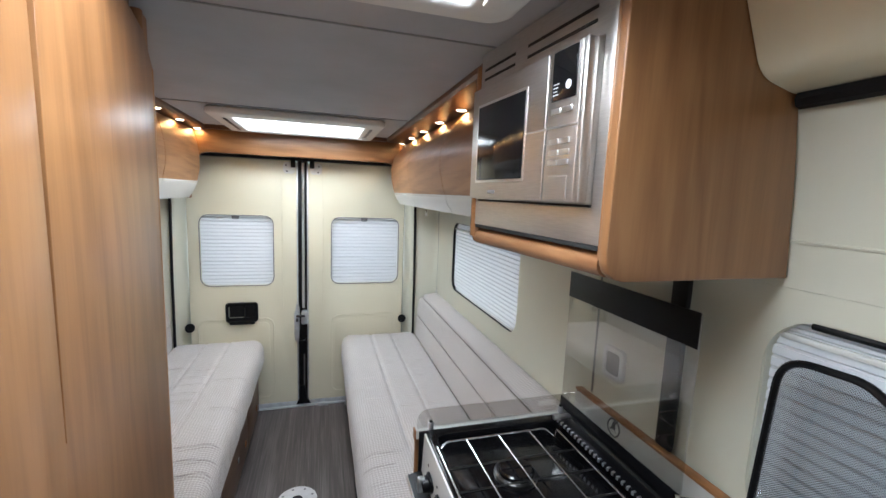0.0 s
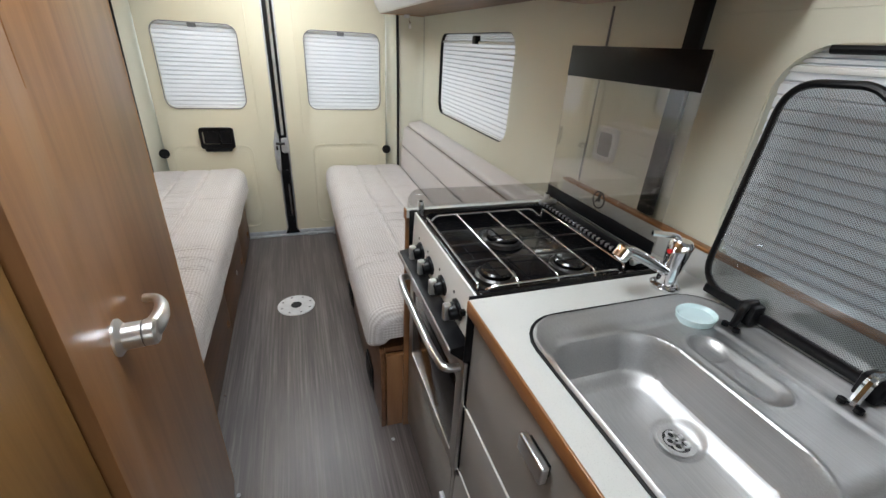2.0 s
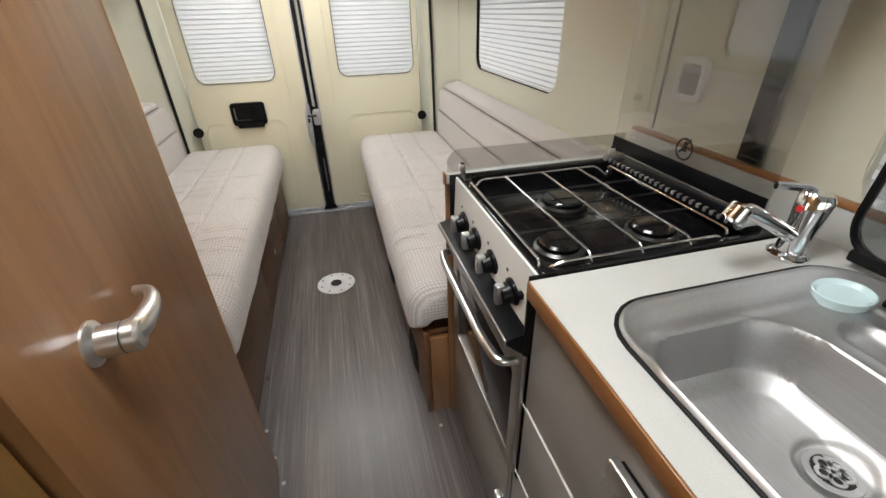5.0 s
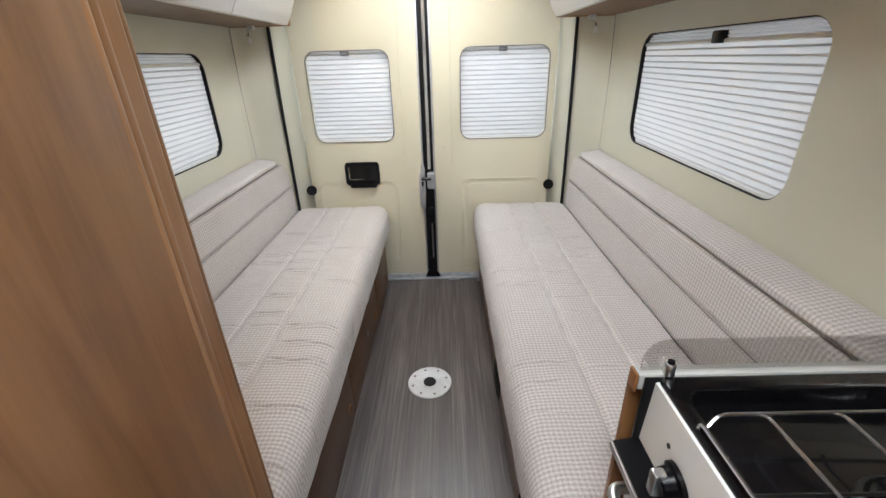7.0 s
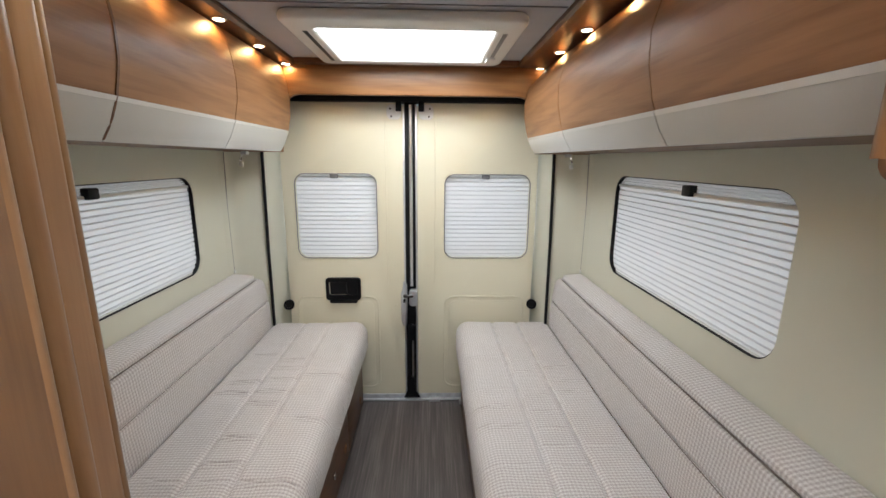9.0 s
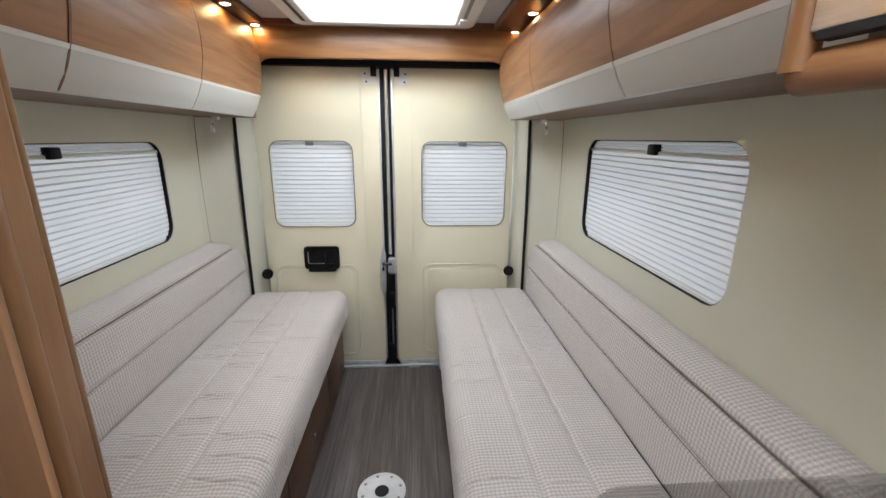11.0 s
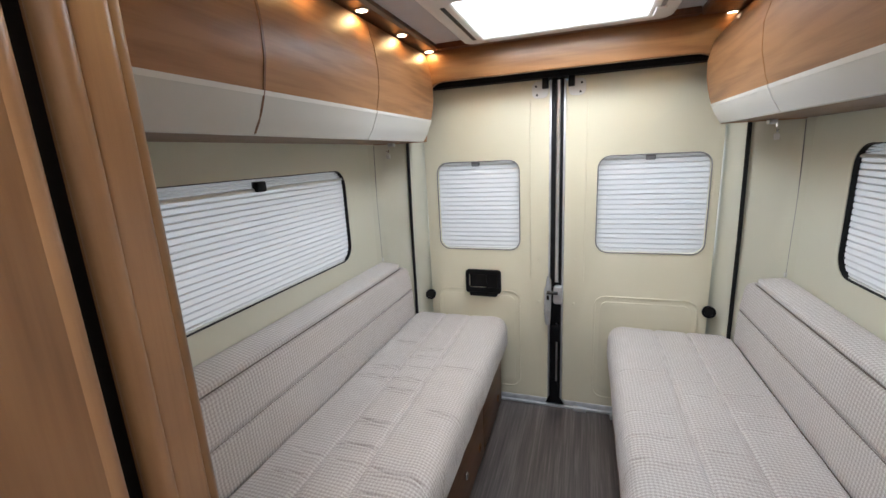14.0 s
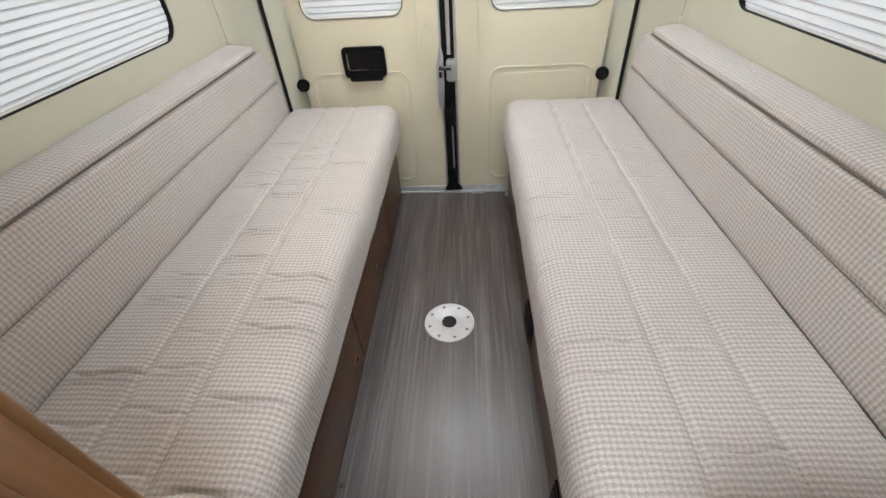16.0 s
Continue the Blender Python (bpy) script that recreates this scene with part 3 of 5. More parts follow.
for s, nm in ((-1, "1"), (1, "2")):
    d, wx0, wx1 = rear_door(s, nm)
    w = thing("window_" + nm, ((wx0 + wx1) / 2, DY + 0.05, 0.905), "rear door window behind a blind", "window", kind="structure")
    part("seal", plate([rrect(wx0 - 0.03, 0.875, wx1 + 0.03, 1.406, 0.07), rrect(wx0 + 0.004, 0.909, wx1 - 0.004, 1.372, 0.05)], "xz", DY + 0.045, DY + 0.06, 0.002), black_rubber, w)
    g = part("pane", plate([rrect(wx0 - 0.03, 0.875, wx1 + 0.03, 1.406, 0.07)], "xz", DY + 0.066, DY + 0.070), pane_glass, w)
    g.visible_shadow = False
    t, block = blind(((wx0 + wx1) / 2, DY + 0.03, 0.905), "xz", (wx0 - 0.004, 0.90, wx1 + 0.004, 1.383), DY + 0.022, 1, 20, "drawn white pleated blind in the rear door")
    um = (wx0 + wx1) / 2 - 0.01
    block((um - 0.022, 1.352, DY + 0.002), (um + 0.022, 1.378, DY + 0.02), grey_plastic, "catch", 0.006, "grey plastic catch")


def side_window(s, nm, rect, label, n, catch_y, wx=WX, edge=None):
    u0, v0, u1, v1 = rect
    w = thing("window_" + nm, (s * 0.96, (u0 + u1) / 2, v0), "side window behind a drawn blind", "window", kind="structure")
    lo, hi = sorted((s * (wx + 0.003), s * (wx + 0.034)))
    part("seal", plate([rrect(u0 - 0.001, v0 - 0.001, u1 + 0.001, v1 + 0.001, 0.075), rrect(u0 + 0.003, v0 + 0.003, u1 - 0.003, v1 - 0.003, 0.072)], "yz", lo, hi), edge or black_rubber, w, "rubber window seal")
    lo, hi = sorted((s * (wx + 0.058), s * (wx + 0.062)))
    g = part("pane", plate([rrect(u0 - 0.03, v0 - 0.03, u1 + 0.03, v1 + 0.03, 0.08)], "yz", lo, hi), pane_glass, w)
    g.visible_shadow = False
    t, block = blind((s * (wx + 0.03), (u0 + u1) / 2, v0), "yz", (u0 - 0.004, v0 - 0.004, u1 + 0.004, v1 + 0.004), s * (wx + 0.018), s, n, label, gather=0.045)
    if catch_y is not None:
        block((catch_y - 0.022, v1 - 0.048, s * (wx - 0.006)), (catch_y + 0.022, v1 - 0.012, s * (wx + 0.025)), black_plastic, "catch", 0.006, "dark plastic catch")
    return w


side_window(1, "3", WIN_R, "drawn white pleated blind in the side window", 19, 2.02)
side_window(-1, "4", WIN_L, "drawn white pleated blind in the side window", 19, 2.02)
side_window(1, "5", WIN_S, "drawn pleated blind behind the sink", 17, None, SX, lining)
solo("sink_window_top_seal", tube([(SX + 0.010, -0.27, 1.361), (SX + 0.010, 0.525, 1.361)], 0.0075, 8), black_rubber, "black rubber seal along the sink window's top", "seal", kind="structure")

# centre seam of the rear doors: black seal, bright rods and the lock
seam = thing("door_lock_rod", (0, DY, 0.03), "black seam with bright lock rod between the rear doors", "door lock", kind="structure")
part("seal", box(-0.034, DY + 0.002, 0.03, 0.034, DY + 0.05, 1.752, 0.004), black_rubber, seam, "black rubber seal")
part("rod", tube([(0.002, DY - 0.010, 0.74), (0.002, DY - 0.010, 1.74)], 0.009, 12), dull_chrome, seam, "bright steel rod")
part("lower_rod", tube([(0.006, DY - 0.004, 0.06), (0.006, DY - 0.004, 0.50)], 0.005, 10), dull_chrome, seam)
part("foot", plate([[(-0.05, 0.022), (0.05, 0.022), (0.02, 0.07), (0.012, 0.16), (-0.022, 0.16), (-0.028, 0.07)]], "xz", DY - 0.012, DY + 0.004, 0.002), black_plastic, seam)
part("edge_strip", box(-0.041, DY - 0.005, 0.04, -0.031, DY + 0.012, 1.745, 0.003), zinc, seam)
part("edge_strip", box(0.026, DY - 0.005, 0.04, 0.036, DY + 0.012, 1.745, 0.003), zinc, seam)
lk = part("lock_case", plate([[(-0.058, 0.53), (-0.050, 0.50), (-0.028, 0.50), (-0.024, 0.60), (-0.024, 0.74), (-0.034, 0.775), (-0.046, 0.765), (-0.052, 0.72), (-0.060, 0.70)]], "xz", DY - 0.032, DY - 0.002, 0.005), zinc, seam, "zinc lock case")
part("striker", plate([rrect(-0.012, 0.625, 0.036, 0.722, 0.016)], "xz", DY - 0.042, DY - 0.002, 0.005), zinc, lk)
part("latch", cyl((-0.045, DY - 0.048, 0.69), (0.012, DY - 0.048, 0.69), 0.009, 14, 0.003), burner_steel, lk, "dark steel latch")
part("slot", box(-0.046, DY - 0.038, 0.645, -0.034, DY - 0.03, 0.67, 0.001), screw_dark, lk)
part("guide", box(-0.03, DY - 0.02, 0.40, 0.022, DY - 0.001, 0.50, 0.005), black_plastic, seam)

hd = thing("door_pull", (-0.39, DY, 0.66), "black plastic recessed pull on the rear door", "door handle")
part("surround", plate([rrect(-0.492, 0.655, -0.292, 0.790, 0.02), rrect(-0.475, 0.685, -0.375, 0.765, 0.012)], "xz", DY - 0.022, DY - 0.002, 0.004), black_plastic, hd)
part("lever", box(-0.37, DY - 0.03, 0.69, -0.31, DY - 0.018, 0.77, 0.006), black_plastic, hd)
part("grip", plate([rrect(-0.470, 0.640, -0.312, 0.664, 0.011)], "xz", DY - 0.030, DY - 0.004, 0.005), black_plastic, hd)
part("cup", box(-0.47, DY - 0.006, 0.688, -0.378, DY - 0.001, 0.763, 0.002), black_rubber, hd)

for s in (-1, 1):
    v = thing("air_vent", (s * 0.715, DY - 0.02, 0.60), "round black plastic vent on the rear pillar", "vent", "round vents")
    part("stem", cyl((s * 0.706, DY + 0.004, 0.630), (s * 0.700, DY - 0.040, 0.637), 0.024, 20, 0.001), black_plastic, v)
    part("rim", ring((s * 0.700, DY - 0.038, 0.637), (-s * 0.3, -1, 0.15), 0.029, 0.018, 0.012, 24), black_plastic, v)
    part("flap", cyl((s * 0.700, DY - 0.037, 0.637), (s * 0.698, DY - 0.0445, 0.638), 0.0185, 20, 0.002), black_rubber, v)

# steel sill, black top seal and its rail above the doors
solo("door_sill", join(box(-0.72, DY - 0.015, 0, 0.72, DY + 0.05, 0.012, 0.003), box(0.10, DY - 0.03, 0.0, 0.17, DY - 0.005, 0.022, 0.004)), zinc, "bright steel rear door sill", "sill", kind="structure")
solo("door_top_seal", tube(rounded([(-0.655, 2.965, 1.57), (-0.645, 2.965, 1.79), (0.645, 2.965, 1.79), (0.655, 2.965, 1.57)], 0.08), 0.012, 8), black_rubber, "black rubber seal over the rear doors", "seal", kind="structure")
# solid black slab in place of the unlit gap above the doors
solo("wall_rear_top", box(-1.0, 2.99, 1.754, 1.0, 3.10, TOP, 0), black_rubber, "black slab standing in for the dark gap above the rear doors", "wall", kind="structure")

# wooden arch over the doors
inner = [(p.x, p.y) for p in rounded([(-0.630, 1.488, 0), (-0.594, 1.762, 0), (0.606, 1.762, 0), (0.645, 1.488, 0)], 0.075, 8)]
outer = [(0.925, 1.488), (0.925, TOP - 0.002), (-0.925, TOP - 0.002), (-0.925, 1.488)]
solo("door_header", plate([inner + outer], "xz", 2.845, 2.875, 0.006), wood_x, "arched brown wood header over the rear doors", "trim", kind="structure")

solo("ceiling_joint", join(box(-0.53, 2.098, TOP - 0.003, 0.53, 2.103, TOP + 0.001, 0), box(-0.53, 1.0, TOP - 0.003, 0.53, 1.005, TOP + 0.001, 0)), grey_plastic, "thin joints across the headlining", "trim", kind="structure")


# rooflights
def rooflight(x0, y0, x1, y1, label):
    t = thing("rooflight", ((x0 + x1) / 2, (y0 + y1) / 2, TOP), label, "rooflight", "rooflights")
    part("frame", plate([rrect(x0 - 0.095, y0 - 0.115, x1 + 0.095, y1 + 0.06, 0.05), rrect(x0 + 0.002, y0 + 0.002, x1 - 0.002, y1 - 0.002, 0.012)], "xy", TOP - 0.034, TOP - 0.001, 0.014, 4), white_trim, t)
    part("inner_lip", plate([rrect(x0 - 0.02, y0 - 0.02, x1 + 0.02, y1 + 0.02, 0.02), rrect(x0, y0, x1, y1, 0.012)], "xy", TOP - 0.03, TOP + 0.03, 0.003), white_trim, t)
    for s, xx in ((-1, x0 - 0.035), (1, x1 + 0.035)):
        part("blind_slot", box(xx - 0.008, y0 + 0.02, TOP - 0.0355, xx + 0.008, y1 - 0.02, TOP - 0.031, 0.001), black_plastic if s < 0 else grey_plastic, t)
    part("latch", box(x1 + 0.015, y1 - 0.12, TOP - 0.044, x1 + 0.05, y1 - 0.03, TOP - 0.034, 0.004), white_trim, t)
    part("dome", plate([rrect(x0 - 0.02, y0 - 0.02, x1 + 0.02, y1 + 0.02, 0.02)], "xy", TOP + 0.09, TOP + 0.093), dome_acrylic, t, "white translucent dome")
    for a in ((x0 - 0.03, y0 - 0.03, x1 + 0.03, y0), (x0 - 0.03, y1, x1 + 0.03, y1 + 0.03), (x0 - 0.03, y0, x0, y1), (x1, y0, x1 + 0.03, y1)):
        part("shaft_side", box(a[0], a[1], TOP + 0.0305, a[2], a[3], TOP + 0.0895, 0.0), white_trim, t)
    return t


rooflight(-0.29, 2.25, 0.335, 2.72, "white framed rooflight full of daylight")
rooflight(-0.27, 0.285, 0.36, 0.755, "white framed rooflight over the kitchen")


# ---- overhead cupboards ----
def locker_profile(s, t0=0.0, shell=0.0):
    """Front curve of the lockers, from bottom to top, at x offset shell; the kitchen side leans back more at the top."""
    lean = (0.006, 0.024, 0.030) if s > 0 else (-0.004, -0.022, -0.036)
    return [(s * (0.637 + shell), 1.490), (s * (0.612 + shell), 1.530), (s * (0.590 + shell), 1.585), (s * (0.574 + shell), 1.66), (s * (0.572 + shell), 1.73),
            (s * (0.585 + shell + lean[0]), 1.80), (s * (0.618 + shell + lean[1]), 1.86), (s * (0.64 + shell + lean[2]), 1.893)]


def curve_at(s, z, shell):
    pts = locker_profile(s, 0, shell)
    for (x0, z0), (x1, z1) in zip(pts, pts[1:]):
        if z0 <= z <= z1:
            return x0 + (x1 - x0) * (z - z0) / (z1 - z0)
    return pts[-1][0]


def front_sheet(s, z0, z1, y0, y1, out, back, n=14):
    zs = [z0 + (z1 - z0) * k / n for k in range(n + 1)]
    prof = [(curve_at(s, z, -out), z) for z in zs] + [(curve_at(s, z, back), z) for z in reversed(zs)]
    return sweep(prof, y0, y1)


def lockers(s, name, cuts, group):
    for k, (y0, y1) in enumerate(zip(cuts, cuts[1:])):
        c = thing(name, (s * 0.76, (y0 + y1) / 2, 1.49), "brown wood overhead locker with pale lower strip", "cupboard", group)
        body = [(s * 0.66, 1.491), (s * 0.925, 1.491), (s * 0.925, 1.893), (s * 0.70, 1.893), (s * 0.62, 1.80), (s * 0.60, 1.73), (s * 0.615, 1.585)]
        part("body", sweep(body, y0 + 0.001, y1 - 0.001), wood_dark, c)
        g = 0.0022
        zj = 1.588 if s < 0 else 1.564
        door = part("door", front_sheet(s, zj + 0.002, 1.888, y0 + g, y1 - g, 0.0, 0.016), wood_y, c, "curved wood veneer door")
        part("strip", front_sheet(s, 1.4905, zj, y0 + g, y1 - g, 0.002, 0.02, 8), strip_shaded, c, "pale gloss lower strip, its downward shade greyed into the colour")
        edge = [(curve_at(s, z, o), z) for z, o in ((zj - 0.010, 0.003), (zj - 0.010, -0.0035), (zj + 0.001, -0.0035), (zj + 0.001, 0.003))]
        if s < 0 and k == 0:
            zs = [1.494 + 0.39 * j / 16 for j in range(17)]
            bead = [(curve_at(s, z, -0.0028), z) for z in zs] + [(curve_at(s, z, 0.004), z) for z in reversed(zs)]
            part("joint_strip", sweep(bead, y1 - 0.0035, y1 + 0.0035), wood_dark, c, "dark wood joint strip")
        # paler bead that paints the highlight along the strip's top edge
        part("strip_edge", sweep(edge, y0 + g, y1 - g), pale_trim, c)


lockers(1, "overhead_locker", [1.075, 1.645, 2.285, 2.842], "overhead lockers on the kitchen side")
lockers(-1, "overhead_locker", [1.13, 1.70, 2.27, 2.842], "overhead lockers on the washroom side")

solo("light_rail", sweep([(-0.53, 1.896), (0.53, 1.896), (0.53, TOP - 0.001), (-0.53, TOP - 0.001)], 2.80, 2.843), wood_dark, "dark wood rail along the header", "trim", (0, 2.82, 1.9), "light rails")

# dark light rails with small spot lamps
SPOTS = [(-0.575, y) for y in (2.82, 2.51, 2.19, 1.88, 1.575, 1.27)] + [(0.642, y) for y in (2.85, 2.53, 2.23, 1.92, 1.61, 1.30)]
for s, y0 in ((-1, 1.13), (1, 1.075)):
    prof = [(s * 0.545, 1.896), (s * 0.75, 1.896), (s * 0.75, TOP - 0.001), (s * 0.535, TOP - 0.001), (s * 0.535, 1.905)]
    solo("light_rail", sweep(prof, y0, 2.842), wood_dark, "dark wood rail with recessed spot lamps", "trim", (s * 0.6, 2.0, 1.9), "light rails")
for x, y in SPOTS:
    t = thing("spot_lamp", (x, y, 1.893), "small lit chrome-rimmed recessed spot lamp", "lamp", "recessed spot lamps")
    part("rim", ring((x, y, 1.897), (0, 0, -1), 0.024, 0.017, 0.005, 20), chrome, t)
    part("lens", cyl((x, y, 1.896), (x, y, 1.8915), 0.0175, 16), lamp_lens, t, "glowing warm lens")
    d = bpy.data.lights.new("spot_glow", "SPOT")
    d.energy, d.color, d.spot_size, d.spot_blend, d.shadow_soft_size = 1.4, (1, 0.62, 0.24), radians(177), 0.2, 0.022
    ob = new("spot_glow", d)
    ob.matrix_world = look((x, y, 1.888), (x, y, 0))

# hooks for the blinds' cords under the lockers
for s in (-1, 1):
    h = thing("cord_hook", (s * 0.81, 2.80, 1.49), "small metal hook with a cord under the locker", "hook", "hooks under the lockers")
    part("plate", box(s * 0.795 - 0.014, 2.785, 1.474, s * 0.795 + 0.014, 2.815, 1.490, 0.002), zinc, h)
    part("hook", tube(rounded([(s * 0.81, 2.80, 1.476), (s * 0.812, 2.80, 1.455), (s * 0.812, 2.79, 1.44), (s * 0.812, 2.78, 1.452)], 0.008), 0.003, 6), chrome, h)
    part("toggle", box(s * 0.812 - 0.009, 2.786, 1.415, s * 0.812 + 0.009, 2.80, 1.438, 0.003), pale_trim, h)
    part("cord", tube([(s * 0.918, 2.845, 1.485), (s * 0.924, 2.84, 1.2), (s * 0.923, 2.845, 0.875)], 0.0018, 5), grey_plastic, h)
    part("cord_stop", box(s * 0.923 - 0.006, 2.838, 0.862, s * 0.923 + 0.006, 2.852, 0.88, 0.002), pale_trim, h)


# ---- bench seats ----
def seat_height(rng, creases, u, v):
    """Hollows of the seat top: two long seams and short puckers beside them. u across (0 front), v along, in metres."""
    h = 0.0
    for su in (0.195, 0.338):
        h -= 0.008 * math.exp(-((u - su) / 0.010) ** 2) + 0.003 * math.exp(-((u - su) / 0.004) ** 2) * (0.5 + 0.5 * math.sin(v * 620))
    for cu0, cu1, cv, depth, slope in creases:
        if cu0 - 0.03 < u < cu1 + 0.03:
            ends = min(1, max(0, (u - cu0 + 0.03) / 0.04)) * min(1, max(0, (cu1 + 0.03 - u) / 0.04))
            dv = v - cv - slope * (u - cu0) + 0.004 * math.sin(u * 45 + cv * 30)
            h -= ends * depth * math.exp(-(dv / (0.0035 if dv < 0 else 0.007)) ** 2)
            h += ends * depth * 0.4 * math.exp(-((dv + 0.011) / 0.009) ** 2)
    h += 0.004 * noise.noise((u * 6, v * 4, 0.3)) + 0.002 * noise.noise((u * 17, v * 13, 4.3))
    return h


def soft_block(profile, y0, y1, top, step=0.012, r_end=0.035, flip=1):
    """Upholstered block: an open (x, z) profile run along y with rounded ends; top(u, v) moves its points outwards. UVs are metres of cloth."""
    n = max(2, int((y1 - y0) / step))
    ys = [y0 + (y1 - y0) * k / n for k in range(n + 1)]
    cx = sum(p[0] for p in profile) / len(profile)
    cz = sum(p[1] for p in profile) / len(profile)
    half_w = (max(p[0] for p in profile) - min(p[0] for p in profile)) / 2
    half_h = (max(p[1] for p in profile) - min(p[1] for p in profile)) / 2
    cx, cz = (max(p[0] for p in profile) + min(p[0] for p in profile)) / 2, (max(p[1] for p in profile) + min(p[1] for p in profile)) / 2
    lens = [0.0]
    for a, b in zip(profile, profile[1:]):
        lens.append(lens[-1] + math.dist(a, b))
    norms = []
    for k, p in enumerate(profile):
        a, b = profile[max(0, k - 1)], profile[min(len(profile) - 1, k + 1)]
        tx, tz = b[0] - a[0], b[1] - a[1]
        l = math.hypot(tx, tz) or 1
        nx, nz = -tz / l, tx / l
        if nx * (p[0] - cx) + nz * (p[1] - cz) < 0:
            nx, nz = -nx, -nz
        norms.append((nx, nz))
    verts, faces, uvs = [], [], []
    for y in ys:
        e = min(y - y0, y1 - y)
        inset = r_end - math.sqrt(max(0, r_end ** 2 - (r_end - e) ** 2)) if e < r_end else 0.0
        for k, (x, z) in enumerate(profile):
            d = top(lens[k], y)
            x, z = x + norms[k][0] * d, z + norms[k][1] * d
            verts.append((cx + (x - cx) * (1 - inset / half_w), y, cz + (z - cz) * (1 - inset / half_h)))
            uvs.append((lens[k], y))
    m = len(profile)
    for j in range(n):
        for k in range(m - 1):
            faces.append((j * m + k, j * m + k + 1, (j + 1) * m + k + 1, (j + 1) * m + k))
    faces.append(tuple(range(m)))
    faces.append(tuple(range(n * m, n * m + m)))
    me = bpy.data.meshes.new("cloth")
    me.from_pydata(verts, [], faces)
    layer = me.uv_layers.new(name="UVMap")
    for p in me.polygons:
        for li in p.loop_indices:
            vi = me.loops[li].vertex_index
            u, v = uvs[vi]
            if len(p.vertices) > 4:
                u, v = me.vertices[vi].co.x, me.vertices[vi].co.z
            layer.data[li].uv = (u, v)
    bm = bmesh.new()
    bm.from_mesh(me)
    bmesh.ops.recalc_face_normals(bm, faces=bm.faces)
    bm.to_mesh(me)
    bm.free()
    return me


def subdivide(pts, step=0.011):
    out = []
    for a, b in zip(pts, pts[1:]):
        n = max(1, int(math.dist(a, b) / step))
        out += [(a[0] + (b[0] - a[0]) * k / n, a[1] + (b[1] - a[1]) * k / n) for k in range(n)]
    return out + [pts[-1]]


def bench(s, y0, y1, xf, xb, ztop, label, seed, side):
    rng = random.Random(seed)
    t = thing("seat_cushion", (s * (xf + xb) / 2, (y0 + y1) / 2, 0.37), label, "seat cushion", "bench seat cushions")
    xs = xb - 0.011
    prof = rounded([(s * (xf + 0.035), 0.37, 0), (s * xf, 0.375, 0), (s * (xf + 0.006), ztop, 0), (s * (xs - 0.030), ztop - 0.004, 0), (s * (xs - 0.008), ztop - 0.012, 0), (s * xs, ztop - 0.034, 0), (s * xs, 0.37, 0)], 0.08, 8)
    prof = subdivide([(p.x, p.y) for p in prof], 0.007)
    creases = []
    weak = 1.0 if s < 0 else 0.7
    for a, b, often in ((-0.01, 0.185, 0.8), (0.205, 0.328, 0.85), (0.348, 0.48, 0.6)):
        v = y0 + 0.08 + rng.uniform(0, 0.05)
        while v < y1 - 0.4:
            if rng.random() < often * weak:
                c = a + rng.uniform(0.0, 0.02)
                d = rng.choice((0.004, 0.006, 0.009, 0.012)) * weak
                creases.append((c, min(b, c + rng.uniform(0.09, 0.17)), v, d, rng.uniform(-0.05, 0.08)))
            v += rng.uniform(0.075, 0.125)
    for k in range(15):
        v = y0 + 0.10 + (y1 - y0 - 0.45) * k / 14 + rng.uniform(-0.02, 0.02)
        creases.append((-0.10, rng.uniform(-0.05, -0.01), v, rng.uniform(0.002, 0.0045), rng.uniform(0.2, 0.6)))
    me = soft_block(prof, y0, y1, lambda u, v: seat_height(rng, [c for c in creases if abs(c[2] - v) < 0.09], u - 0.175, v), 0.0025, 0.05)
    part("cover", me, upholstery, t, "cream and taupe woven cover")
    # back cushion: two padded bands
    b = thing("back_cushion", (s * xb, (y0 + y1) / 2, ztop), "cream and taupe woven backrest cushion with a seam", "back cushion", "bench back cushions")
    zt = 0.818
    prof = rounded([(s * (xb + 0.045), ztop - 0.03, 0), (s * (xb - 0.015), ztop - 0.03, 0), (s * (xb - 0.006), 0.68, 0), (s * (xb + 0.008), zt, 0), (s * (xb + 0.056), zt + 0.002, 0), (s * (xb + 0.058), ztop, 0)], 0.022, 6)
    prof = subdivide([(p.x, p.y) for p in prof], 0.005)

    def hollow(u, v):
        return -0.011 * math.exp(-((u - 0.222) / 0.0045) ** 2) + 0.003 * noise.noise((u * 9, v * 3, s * 2.0))
    yb = y1 - 0.05
    me = soft_block(prof, y0, yb, hollow, 0.012, 0.02)
    # the far top corner is rounded off
    for v in me.vertices:
        d = v.co.y - (yb - 0.075)
        if d > 0:
            drop = 0.075 - math.sqrt(max(0, 0.075 ** 2 - d ** 2))
            v.co.z -= drop * max(0, (v.co.z - 0.66) / (zt - 0.66))
    part("cover", me, upholstery, b, "woven cover with a sewn seam")
    xm = xb - 0.0045
    part("piping", tube([(s * xm, y0 + 0.01, 0.674), (s * xm, yb - 0.02, 0.674)], 0.0017 if s > 0 else 0.0012, 6), seam_gap_dark, b, "dark piped seam")
    # ledge roll against the wall
    r = thing("ledge_roll", (s * 0.9, (y0 + y1) / 2, 0.8), "upholstered wall ledge roll above the backrest", "ledge roll", "upholstered ledge rolls")
    prof = rounded([(s * (WX - 0.002), 0.824, 0), (s * (xb + 0.010), 0.824, 0), (s * (xb + 0.012), 0.848, 0), (s * (WX - 0.030), 0.866, 0), (s * (WX - 0.002), 0.862, 0), (s * (WX - 0.002), 0.826, 0)], 0.016, 5)
    prof = subdivide([(p.x, p.y) for p in prof], 0.012)
